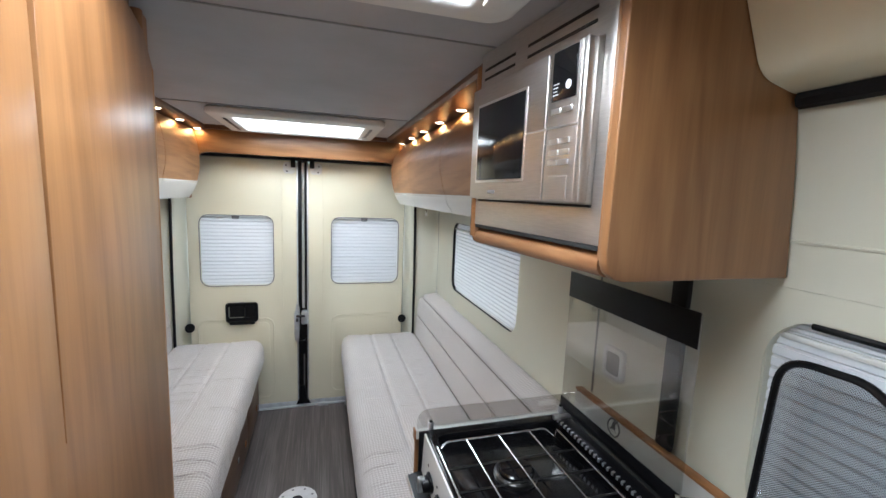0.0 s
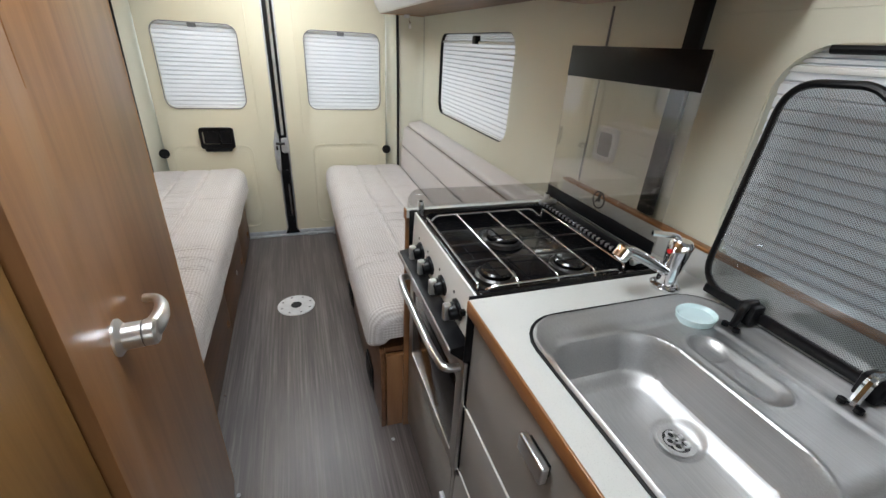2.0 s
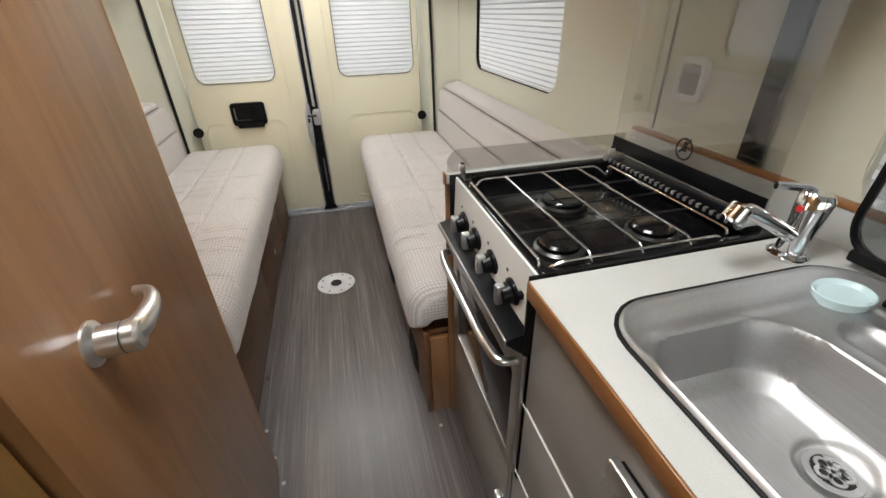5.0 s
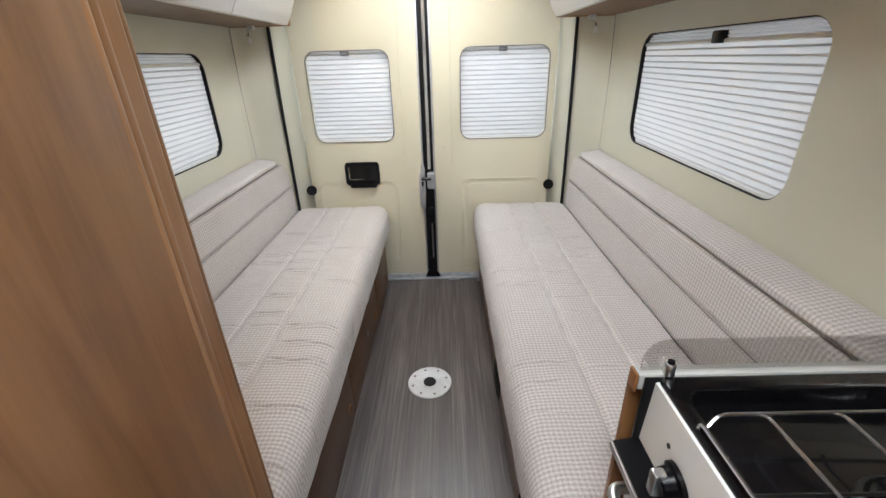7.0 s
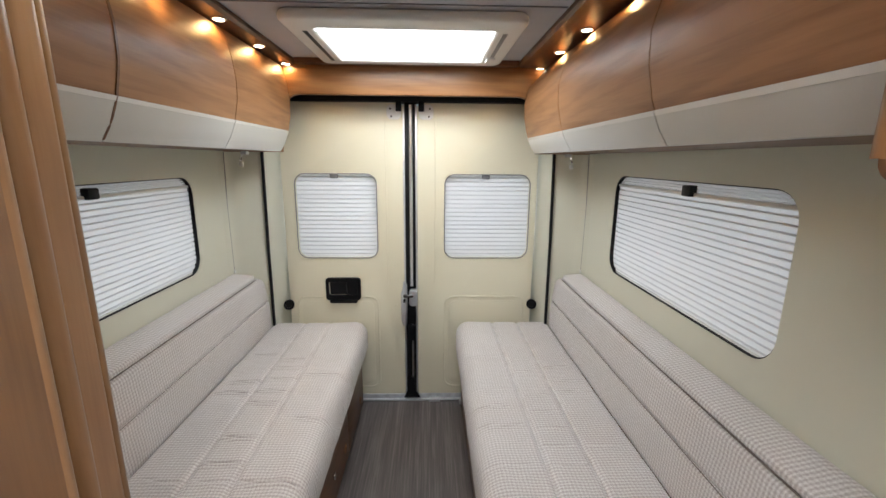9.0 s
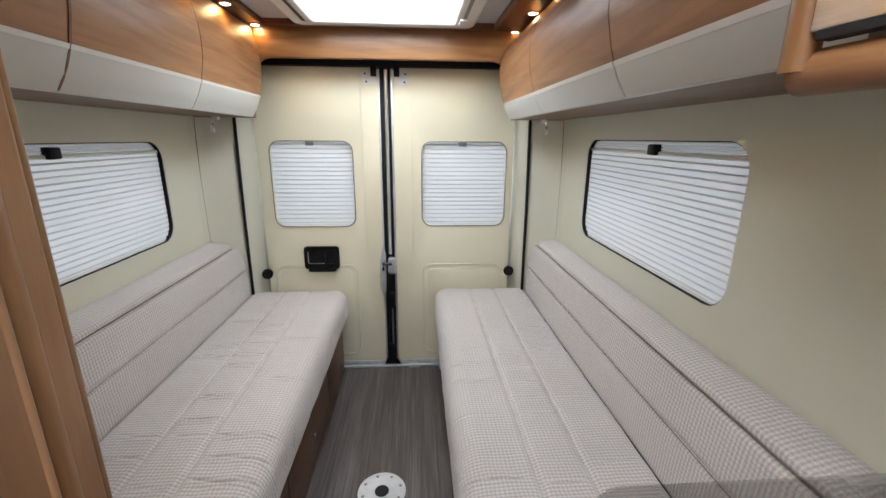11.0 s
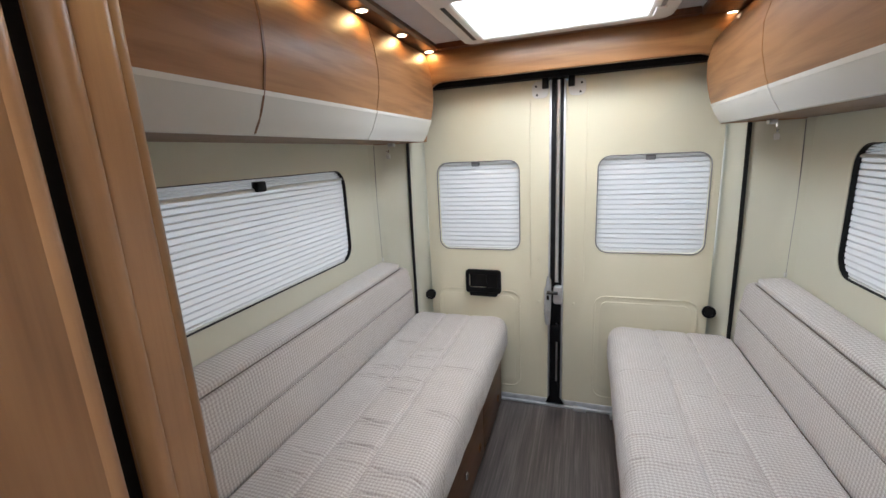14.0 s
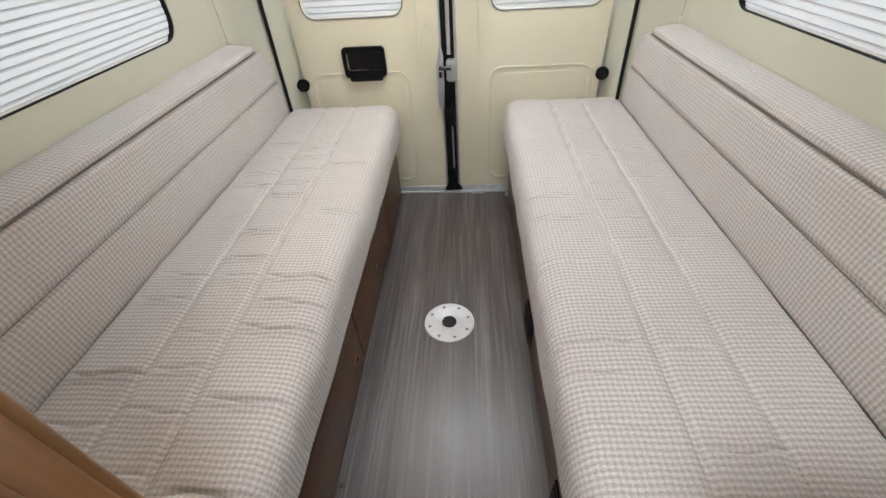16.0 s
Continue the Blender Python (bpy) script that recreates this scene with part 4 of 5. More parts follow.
    part("cover", soft_block(prof, y0, 2.855, lambda u, v: 0.0015 * noise.noise((u * 9, v * 5, 7)), 0.04, 0.012), upholstery, r, "woven cover")
    # dark line painting the shadow in the gap between roll and backrest
    part("piping", tube([(s * (xb + 0.0135), y0 + 0.012, 0.8235), (s * (xb + 0.0135), 2.845, 0.8235)], 0.0022, 6), seam_gap_dark, r, "dark line, painted shadow of the gap below the roll")
    # base
    base = thing("bench_seat", (s * 0.6, (y0 + y1) / 2, 0), "dark brown wood bench seat base", "bench seat", "bench seat bases")
    lo, hi = sorted((s * 0.30, s * 0.318))
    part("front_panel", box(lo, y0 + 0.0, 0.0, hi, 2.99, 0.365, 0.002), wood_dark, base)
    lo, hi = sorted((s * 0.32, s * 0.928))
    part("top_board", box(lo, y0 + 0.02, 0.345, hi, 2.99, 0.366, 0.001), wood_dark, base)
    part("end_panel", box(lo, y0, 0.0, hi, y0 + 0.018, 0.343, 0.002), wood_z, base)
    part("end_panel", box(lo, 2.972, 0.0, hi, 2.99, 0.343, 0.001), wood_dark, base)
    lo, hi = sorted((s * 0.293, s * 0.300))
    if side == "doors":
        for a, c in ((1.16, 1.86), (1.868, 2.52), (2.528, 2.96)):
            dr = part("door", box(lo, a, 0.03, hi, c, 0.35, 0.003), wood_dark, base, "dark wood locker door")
            ring_y = {1.16: 1.80, 1.868: 2.44, 2.528: 2.86}[a]
            part("finger_ring", ring((s * 0.2935, ring_y, 0.11 if a < 2 else 0.10), (-s, 0, 0), 0.021, 0.013, 0.004, 22), wood_edge, dr, "pale wood finger ring")
            part("finger_hole", cyl((s * 0.2935, ring_y, 0.11 if a < 2 else 0.10), (s * 0.2925, ring_y, 0.11 if a < 2 else 0.10), 0.013, 18), screw_dark, dr)
        part("push_catch", box(s * 0.285, 2.195, 0.15, s * 0.293, 2.215, 0.175, 0.002), chrome, base)
        part("floor_screw", cyl((s * 0.282, 1.45, 0.0), (s * 0.282, 1.45, 0.006), 0.007, 10), chrome, base)
    else:
        for yy in (1.36, 1.98):
            g = part("vent_grille", box(lo, yy - 0.07, 0.03, hi, yy + 0.07, 0.14, 0.004), black_plastic, base, "black plastic heater grille")
            for k in range(5):
                part("slat", box(s * 0.290 - 0.002, yy - 0.06, 0.042 + k * 0.02, s * 0.290 + 0.003, yy + 0.06, 0.050 + k * 0.02, 0.001), black_rubber, g)
        part("corner_catch", box(s * 0.286, 2.93, 0.02, s * 0.298, 2.955, 0.045, 0.002), zinc, base)


bench(-1, 1.15, 3.005, 0.250, 0.805, 0.535, "long bench cushion, creased cream and taupe weave, washroom side", 3, "doors")
bench(1, 1.125, 3.005, 0.256, 0.81, 0.535, "long bench cushion, creased cream and taupe weave, kitchen side", 8, "vents")

# table-leg socket in the floor
sock = thing("table_leg_socket", (0.003, 2.053, 0.001), "round metal table-leg socket plate let into the floor", "floor plate")
part("plate", lathe([(0.028, 0.0), (0.098, 0.0), (0.098, 0.003), (0.096, 0.0055), (0.031, 0.0055), (0.028, 0.004)], (0.003, 2.053, 0.0005), seg=48), alu, sock)
part("hole", cyl((0.003, 2.053, 0.0), (0.003, 2.053, 0.0072), 0.0283, 30), screw_dark, sock)
for k in range(8):
    a = k * math.pi / 4 + 0.3
    part("screw", lathe([(0.0062, 0), (0.0062, 0.0012), (0.002, 0.0016)], (0.003 + 0.078 * math.cos(a), 2.053 + 0.078 * math.sin(a), 0.0055), seg=10), grey_plastic, sock)


# ---- kitchen ----
KX = 0.412
unit = thing("kitchen_unit", (0.66, 0.34, 0), "taupe grey kitchen drawer unit under the sink", "kitchen unit")
part("carcass", box(KX + 0.004, 0.075, 0.0, 0.926, 0.638, 0.755, 0.001), wood_dark, unit)
for z0, z1 in ((0.612, 0.864), (0.398, 0.604), (0.05, 0.390)):
    dr = part("drawer_front", box(KX - 0.014, 0.085, z0, KX + 0.003, 0.636, z1, 0.002), drawer_grey, unit, "taupe grey drawer front")
    part("top_edge", box(KX - 0.0155, 0.085, z1 - 0.001, KX + 0.003, 0.636, z1 + 0.003, 0.0008), pale_trim, dr, "white edge")
    if z0 > 0.3:
        zc = z0 + 0.178 if z0 > 0.6 else z0 + 0.163
        hb = part("handle", plate([rrect(0.314, zc - 0.016, 0.382, zc + 0.018, 0.004)], "yz", KX - 0.034, KX - 0.020, 0.004), dull_chrome, dr, "satin chrome square handle")
        part("recess", box(KX - 0.0205, 0.320, zc - 0.010, KX - 0.0135, 0.376, zc + 0.012, 0.0005), black_plastic, hb)
part("end_panel", box(KX - 0.012, 0.055, 0.0, 0.926, 0.0745, 0.872, 0.002), wood_z, unit)
part("plinth", box(KX - 0.008, 0.085, 0.0, KX + 0.003, 0.636, 0.046, 0.001), drawer_grey, unit)

SINK = (0.432, 0.105, 0.862, 0.527)
top = thing("worktop", (0.65, 0.34, 0.873), "pale speckled worktop with orange-brown wood edge", "worktop")
part("slab", plate([[(0.380, 0.052), (0.928, 0.052), (0.928, 0.612), (0.380, 0.612)], rrect(SINK[0] + 0.008, SINK[1] + 0.008, SINK[2] - 0.008, SINK[3] - 0.008, 0.07)], "xy", 0.873, 0.9), laminate, top)
part("front_lipping", box(0.376, 0.050, 0.871, 0.3805, 0.612, 0.9, 0.0015), wood_edge, top, "orange-brown wood edging")
part("end_lipping", box(0.376, 0.0475, 0.871, 0.928, 0.052, 0.9, 0.0015), laminate, top)
part("upstand", box(0.906, 0.052, 0.9005, 0.929, 1.116, 0.962, 0.002), laminate, top, "pale speckled upstand")
part("wall_trim", box(0.904, 0.052, 0.9625, 0.9295, 1.116, 0.9715, 0.003), wood_edge, top, "orange-brown wood strip on the upstand")
part("back_shelf", box(0.872, 0.613, 0.873, 0.928, 1.118, 0.8995, 0.001), laminate, top)

# folded-down worktop flap hanging at the end
flap = thing("worktop_flap", (0.65, 0.02, 0.60), "folded-down worktop flap with wood edge", "worktop flap")
part("board", box(0.395, 0.005, 0.50, 0.915, 0.030, 0.842, 0.001), laminate, flap)
part("top_lipping", box(0.392, 0.003, 0.842, 0.917, 0.032, 0.858, 0.002), wood_edge, flap, "orange-brown wood edging")
part("side_lipping", box(0.387, 0.003, 0.50, 0.3945, 0.032, 0.858, 0.002), wood_edge, flap)
for xx in (0.50, 0.85):
    part("hinge", box(xx - 0.02, 0.0325, 0.835, xx + 0.02, 0.0545, 0.850, 0.002), black_plastic, flap)

# sink
sk = thing("sink", (0.65, 0.32, 0.9), "brushed steel inset sink with bowl and drainer", "sink")
part("gasket", plate([rrect(SINK[0] - 0.003, SINK[1] - 0.003, SINK[2] + 0.003, SINK[3] + 0.003, 0.082), rrect(SINK[0] + 0.003, SINK[1] + 0.003, SINK[2] - 0.003, SINK[3] - 0.003, 0.076)], "xy", 0.9, 0.9040, 0.0015), black_rubber, sk, "black rubber gasket")


def sstep(a, b, v):
    t = min(1, max(0, (v - a) / (b - a)))
    return t * t * (3 - 2 * t)


def rr_dist(x, y, x0, y0, x1, y1, r):
    """Signed distance to a rectangle with round corners, negative inside."""
    cx, cy = (x0 + x1) / 2, (y0 + y1) / 2
    dx, dy = abs(x - cx) - (x1 - x0) / 2 + r, abs(y - cy) - (y1 - y0) / 2 + r
    return math.hypot(max(dx, 0), max(dy, 0)) + min(max(dx, dy), 0) - r


DRAIN = (0.615, 0.305)


def sink_z(x, y):
    edge = rr_dist(x, y, *SINK[:2], *SINK[2:], 0.08)
    z = 0.9045 + 0.003 * math.exp(-((edge + 0.008) / 0.005) ** 2) - 0.006 * sstep(-0.005, 0.001, edge)
    z -= 0.011 * sstep(-0.010, -0.048, edge)
    tray = rr_dist(x, y, 0.441, 0.124, 0.806, 0.470, 0.05)
    z -= 0.005 * sstep(0.003, -0.010, tray)
    bowl = rr_dist(x, y, 0.441, 0.130, 0.676, 0.458, 0.072)
    z += 0.0035 * math.exp(-((bowl - 0.006) / 0.005) ** 2)
    z -= 0.068 * sstep(0.003, -0.014, bowl) + 0.016 * sstep(-0.012, -0.042, bowl) + 0.007 * sstep(-0.03, -0.11, bowl)
    half = rr_dist(x, y, 0.706, 0.256, 0.770, 0.420, 0.031)
    z -= 0.007 * sstep(0.002, -0.018, half)
    z += 0.002 * math.exp(-((half - 0.004) / 0.004) ** 2)
    well = math.hypot(x - 0.738, y - 0.390)
    z -= 0.004 * sstep(0.032, 0.022, well)
    d = math.hypot(x - DRAIN[0], y - DRAIN[1])
    z -= 0.005 * sstep(0.040, 0.032, d)
    return z


nx, ny = 140, 134
bm = bmesh.new()
grid = {}
for i in range(nx + 1):
    for j in range(ny + 1):
        x = SINK[0] + (SINK[2] - SINK[0]) * i / nx
        y = SINK[1] + (SINK[3] - SINK[1]) * j / ny
        if rr_dist(x, y, *SINK[:2], *SINK[2:], 0.08) < 0.004:
            grid[i, j] = bm.verts.new((x, y, sink_z(x, y)))
for i in range(nx):
    for j in range(ny):
        q = [grid.get(k) for k in ((i, j), (i + 1, j), (i + 1, j + 1), (i, j + 1))]
        if all(q):
            bm.faces.new(q)
part("basin", bm, steel_sink, sk)
dz = sink_z(*DRAIN)
dr = part("drain", ring((*DRAIN, dz), (0, 0, 1), 0.029, 0.021, 0.002, 28), steel_sink, sk, "steel drain ring")
part("drain_hole", cyl((*DRAIN, dz + 0.0003), (*DRAIN, dz + 0.0010), 0.0212, 22), screw_dark, dr)
for k in range(5):
    a = k * 2 * math.pi / 5 + 0.4
    p = (DRAIN[0] + 0.011 * math.cos(a), DRAIN[1] + 0.011 * math.sin(a))
    part("grid_ring", ring((*p, dz + 0.0012), (0, 0, 1), 0.0088, 0.0045, 0.0016, 14), steel_sink, dr)
part("overflow", cyl((0.457, 0.493, 0.893), (0.457, 0.493, 0.8985), 0.0065, 14), screw_dark, sk)
part("plug_clip", lathe([(0.011, 0), (0.010, 0.008), (0.005, 0.011)], (0.474, 0.158, sink_z(0.474, 0.158) - 0.001), (0.2, 0.2, 1), 14), black_rubber, sk, "black rubber plug clip")
cup = lathe([(0.026, -0.012), (0.037, -0.010), (0.040, 0.003), (0.041, 0.005), (0.039, 0.006), (0.036, 0.004), (0.032, -0.001), (0.020, -0.002)], (0, 0, 0), seg=32)
for v in cup.verts:
    v.co = Vector((0.786 + v.co.x * 1.0, 0.462 + v.co.y * 0.82, 0.8975 + v.co.z))
part("soap_cup", cup, aqua_plastic, sk, "pale aqua plastic soap cup")

# glass sink lid, raised against the window
lid = thing("glass_sink_cover", (0.865, 0.31, 0.905), "raised dot-printed glass sink lid with black rim", "sink lid")
LT = math.tan(radians(5))
halves = rounded([(0.30, 0.925, 0), (0.530, 0.925, 0), (0.530, 1.308, 0), (0.425, 1.312, 0)], 0.06, 8) + rounded([(0.418, 1.311, 0), (0.405, 1.308, 0), (0.365, 1.284, 0), (0.30, 1.282, 0)], 0.012, 4)
out = [(p.x, p.y) for p in halves] + [(0.60 - p.x, p.y) for p in reversed(halves[1:-1])]


def shear(bm, x0=0.862):
    for v in bm.verts:
        v.co.x += (v.co.z - 0.925) * LT
    return bm


part("glass", shear(plate([out], "yz", 0.858, 0.863)), dot_glass, lid)
part("rim", shear(tube([(0.8605, u, v) for u, v in out], 0.0065, 8, closed=True)), black_plastic, lid, "black plastic rim")
part("bottom_rail", shear(box(0.853, 0.085, 0.912, 0.867, 0.515, 0.931, 0.004)), black_plastic, lid)
for yy in (0.415, 0.225):
    hg = part("hinge", box(0.835, yy - 0.016, 0.905, 0.866, yy + 0.016, 0.945, 0.005), black_plastic, lid, "black and chrome hinge")
    part("hinge_arm", tube(rounded([(0.858, yy, 0.945), (0.832, yy, 0.945), (0.82, yy, 0.90)], 0.012), 0.007, 8), chrome if yy < 0.3 else black_plastic, hg)
    for q in (-0.011, 0.011):
        part("screw", cyl((0.816, yy + q, 0.896), (0.816, yy + q, 0.903), 0.006, 10), black_plastic, hg)

# mixer tap
tap = thing("mixer_tap", (0.805, 0.562, 0.9), "chrome single-lever mixer tap", "tap")
part("base", lathe([(0.030, 0), (0.030, 0.006), (0.026, 0.010), (0.022, 0.012)], (0.805, 0.562, 0.9), seg=28), chrome, tap)
part("body", lathe([(0.021, 0.008), (0.020, 0.045), (0.023, 0.080), (0.024, 0.098), (0.019, 0.107), (0.008, 0.110)], (0.805, 0.562, 0.9), (0.10, 0, 1), seg=28), chrome, tap)
part("spout", tube(rounded([(0.795, 0.562, 0.938), (0.735, 0.560, 0.972), (0.685, 0.559, 0.998), (0.668, 0.558, 0.998)], 0.02), 0.0115, 14), chrome, tap)
part("nozzle", lathe([(0.013, 0), (0.016, 0.004), (0.016, 0.024), (0.012, 0.028)], (0.672, 0.558, 1.008), (-0.5, 0, -0.8), 22), chrome, tap)
part("lever", tube(rounded([(0.812, 0.562, 1.000), (0.800, 0.566, 1.016), (0.755, 0.585, 1.018)], 0.012), 0.006, 10), chrome, tap)
part("marker", cyl((0.7895, 0.562, 0.985), (0.786, 0.562, 0.985), 0.005, 10), red_dot, tap)

# cooker
CY0, CY1, CX1 = 0.618, 1.086, 0.872
ck = thing("cooker", (0.63, 0.86, 0), "black and white three-burner gas cooker with oven", "cooker")
part("body", box(0.43, CY0, 0.37, CX1, CY1, 0.868, 0.002), black_plastic, ck)
hob = part("hob_tray", plate([rrect(0.402, CY0, CX1, CY1, 0.012), rrect(0.425, CY0 + 0.018, CX1 - 0.05, CY1 - 0.028, 0.03)], "xy", 0.872, 0.904, 0.004), enamel, ck, "black enamel hob")
part("well", box(0.41, CY0 + 0.01, 0.866, CX1 - 0.03, CY1 - 0.01, 0.876, 0.001), enamel, hob)
part("back_rail", box(0.376, CY1 + 0.0, 0.878, 0.872, CY1 + 0.022, 0.906, 0.003), laminate, ck, "white rear rail")
part("rail_end", box(0.3715, CY1 + 0.0005, 0.874, 0.3758, CY1 + 0.0225, 0.9055, 0.001), wood_edge, ck, "wood end of the rail")
# sloping white front
bm = sweep([(0.398, 0.897), (0.410, 0.9), (0.416, 0.9), (0.416, 0.775), (0.392, 0.775)], CY0 + 0.004, CY1 - 0.006)
fas = part("fascia", bm, pale_trim, ck, "white control panel")
part("rack_end", box(0.383, CY0 - 0.0015, 0.74, 0.43, CY0 + 0.0045, 0.902, 0.001), black_plastic, ck)
part("rack_end", box(0.383, CY1 - 0.006, 0.74, 0.43, CY1 - 0.0005, 0.903, 0.001), black_plastic, ck)
for k, yy in enumerate((0.694, 0.797, 0.896, 0.981)):
    kn = part("knob", lathe([(0.026, 0), (0.026, 0.006), (0.021, 0.009), (0.019, 0.024), (0.016, 0.027)], (0.395, yy, 0.822), (-1, 0, -0.18), 26), black_plastic, ck, "black control knob")
    part("grip", box(0.358, yy - 0.008, 0.801, 0.376, yy + 0.008, 0.841, 0.004), dull_chrome, kn, "chrome knob cap")
    part("dot", cyl((0.3965, yy + 0.035, 0.845), (0.3945, yy + 0.035, 0.845), 0.004, 10), mark_black, fas)
part("ignition", box(0.385, 0.655, 0.83, 0.397, 0.668, 0.842, 0.002), black_plastic, fas)
lb = part("ledge", sweep([(0.352, 0.770), (0.354, 0.778), (0.392, 0.786), (0.416, 0.786), (0.416, 0.733), (0.392, 0.733)], CY0 + 0.003, CY1 - 0.004), black_plastic, ck, "dark ledge under the knobs")
part("ledge_edge", box(0.3495, CY0 + 0.003, 0.766, 0.3535, CY1 - 0.004, 0.779, 0.001), steel_front, lb, "bright steel edge")
ov = part("oven_door", plate([rrect(CY0 + 0.008, 0.378, CY1 - 0.008, 0.728, 0.008), rrect(CY0 + 0.045, 0.415, CY1 - 0.045, 0.66, 0.01)], "yz", 0.388, 0.424, 0.003), steel_front, ck, "steel framed oven door")
part("glass", box(0.391, CY0 + 0.04, 0.41, 0.398, CY1 - 0.04, 0.665, 0.001), enamel, ov, "black oven glass")
part("handle", tube(rounded([(0.392, CY0 + 0.03, 0.700), (0.352, CY0 + 0.03, 0.704), (0.344, CY0 + 0.10, 0.705), (0.344, CY1 - 0.10, 0.705), (0.352, CY1 - 0.03, 0.704), (0.392, CY1 - 0.03, 0.700)], 0.03), 0.0095, 12), dull_chrome, ov, "curved satin steel handle")
low = thing("cooker_cupboard", (0.65, 0.86, 0), "taupe grey cupboard under the cooker", "kitchen unit")
part("carcass", box(KX + 0.004, 0.643, 0.0, 0.926, 1.118, 0.366, 0.001), wood_dark, low)
for a, c, hy in ((0.645, 0.655, None), (0.659, 1.112, 0.69)):
    dd = part("door", box(KX - 0.014, a, 0.03, KX + 0.003, c, 0.362, 0.002), drawer_grey, low)
    if hy:
        part("handle", box(KX - 0.028, hy - 0.012, 0.165, KX - 0.0142, hy + 0.012, 0.195, 0.003), dull_chrome, dd)
part("side_handle", box(KX - 0.028, 0.60, 0.160, KX - 0.0142, 0.622, 0.190, 0.003), dull_chrome, low)
part("end_panel", box(0.380, 1.1125, 0.0, 0.926, 1.1245, 0.876, 0.001), wood_z, low)
part("black_strip", box(0.398, 0.6135, 0.368, 0.415, 0.644, 0.868, 0.001), black_plastic, low)

# burners and pan supports
for bx, by, br in ((0.486, 0.716, 0.046), (0.585, 0.886, 0.054), (0.680, 0.720, 0.048)):
    bu = part("burner", lathe([(br, 0), (br, 0.010), (br - 0.006, 0.014), (br - 0.010, 0.010)], (bx, by, 0.876), seg=30), burner_steel, ck, "heat-darkened steel burner ring")
    part("cap", lathe([(br - 0.012, 0.008), (br - 0.010, 0.020), (br - 0.014, 0.024), (0.004, 0.0245)], (bx, by, 0.876), seg=28), enamel, bu, "black burner cap")
ZR = 0.916
rk = thing("pan_support", (0.62, 0.86, 0.9), "bright wire pan support rack over the burners", "pan support")
X0, X1, Y0, Y1 = 0.408, 0.763, 0.640, 0.992
part("wire", tube(rounded([(X0, Y1, 0.888), (X0, Y1, ZR), (X0, Y0, ZR), (X0, Y0, 0.888)], 0.01), 0.0026, 8), wire_steel, rk)
part("wire", tube(rounded([(X1, Y1, 0.888), (X1, Y1, ZR), (X1, Y0, ZR), (X1, Y0, 0.888)], 0.01), 0.0026, 8), wire_steel, rk)
for xx in (0.492, 0.585, 0.677):
    part("wire", tube(rounded([(xx, Y1 + 0.014, 0.906), (xx, Y1 + 0.004, ZR + 0.003), (xx, Y0 - 0.004, ZR + 0.003), (xx, Y0 - 0.014, 0.906)], 0.01), 0.0025, 8), wire_steel, rk)
for yy in (0.735, 0.818, 0.899):
    part("wire", tube([(X0, yy, ZR - 0.003), (X1, yy, ZR - 0.003)], 0.0021, 8), burner_steel, rk, "heat-darkened cross wire")

for yy, sgn in ((Y1, 1), (Y0, -1)):
    part("wire", tube(rounded([(X0 + 0.006, yy, 0.894), (X0 + 0.03, yy + sgn * 0.012, ZR - 0.002), (X1 - 0.03, yy + sgn * 0.012, ZR - 0.002), (X1 - 0.006, yy, 0.894)], 0.012), 0.0026, 8), wire_steel, rk)

# comb-edged heat strip behind the burners
cb = part("comb_strip", box(0.798, CY0 + 0.02, 0.902, 0.840, CY1 - 0.05, 0.914, 0.003), black_plastic, ck)
for k in range(22):
    yy = CY0 + 0.055 + k * 0.0172
    part("tooth", box(0.795, yy, 0.9065, 0.8045, yy + 0.0055, 0.9150, 0.0006), dull_chrome, cb)
for yy in (CY0 + 0.03, CY1 - 0.035):
    part("lid_hinge", cyl((0.790, yy, 0.914), (0.846, yy, 0.914), 0.008, 12, 0.002), dull_chrome, ck)

# raised smoked glass hob lid and low rear guard
gl = thing("hob_lid", (0.862, 0.86, 0.92), "raised smoked glass hob lid with black band", "hob lid")
part("glass", plate([rrect(0.652, 0.926, 1.100, 1.352, 0.008)], "yz", 0.846, 0.851), smoked, gl)
part("lower_band", box(0.8425, 0.652, 0.920, 0.8458, 1.100, 0.956, 0.0005), black_plastic, gl, "black lower band")
part("band", box(0.8435, 0.652, 1.276, 0.8458, 1.100, 1.352, 0.0005), black_plastic, gl, "black band")
mk = part("warning_mark", ring((0.8452, 0.862, 0.985), (-1, 0, 0), 0.024, 0.020, 0.0008, 28), mark_black, gl, "black round warning mark")
part("bar", tube([(0.845, 0.850, 1.008), (0.845, 0.874, 0.976)], 0.002, 6), mark_black, mk)
part("flame", plate([[(0.856, 0.980), (0.868, 0.980), (0.866, 0.998), (0.861, 1.006), (0.858, 0.996)]], "yz", 0.8446, 0.8456), mark_black, mk)
gd = thing("glass_guard", (0.62, 1.108, 0.906), "low smoked glass guard on the cooker's rear rail", "glass guard")
part("glass", plate([rrect(0.380, 0.900, 0.872, 0.962, (0.002, 0.002, 0.004, 0.035))], "xz", 1.0925, 1.0965), smoked, gd)
for xx in (0.418, 0.836):
    po = part("post", cyl((xx, 1.088, 0.905), (xx, 1.088, 0.926), 0.008, 16, 0.002), dull_chrome, gd, "chrome post")
    part("pin", cyl((xx, 1.088, 0.926), (xx, 1.088, 0.930), 0.005, 12), black_plastic, po)

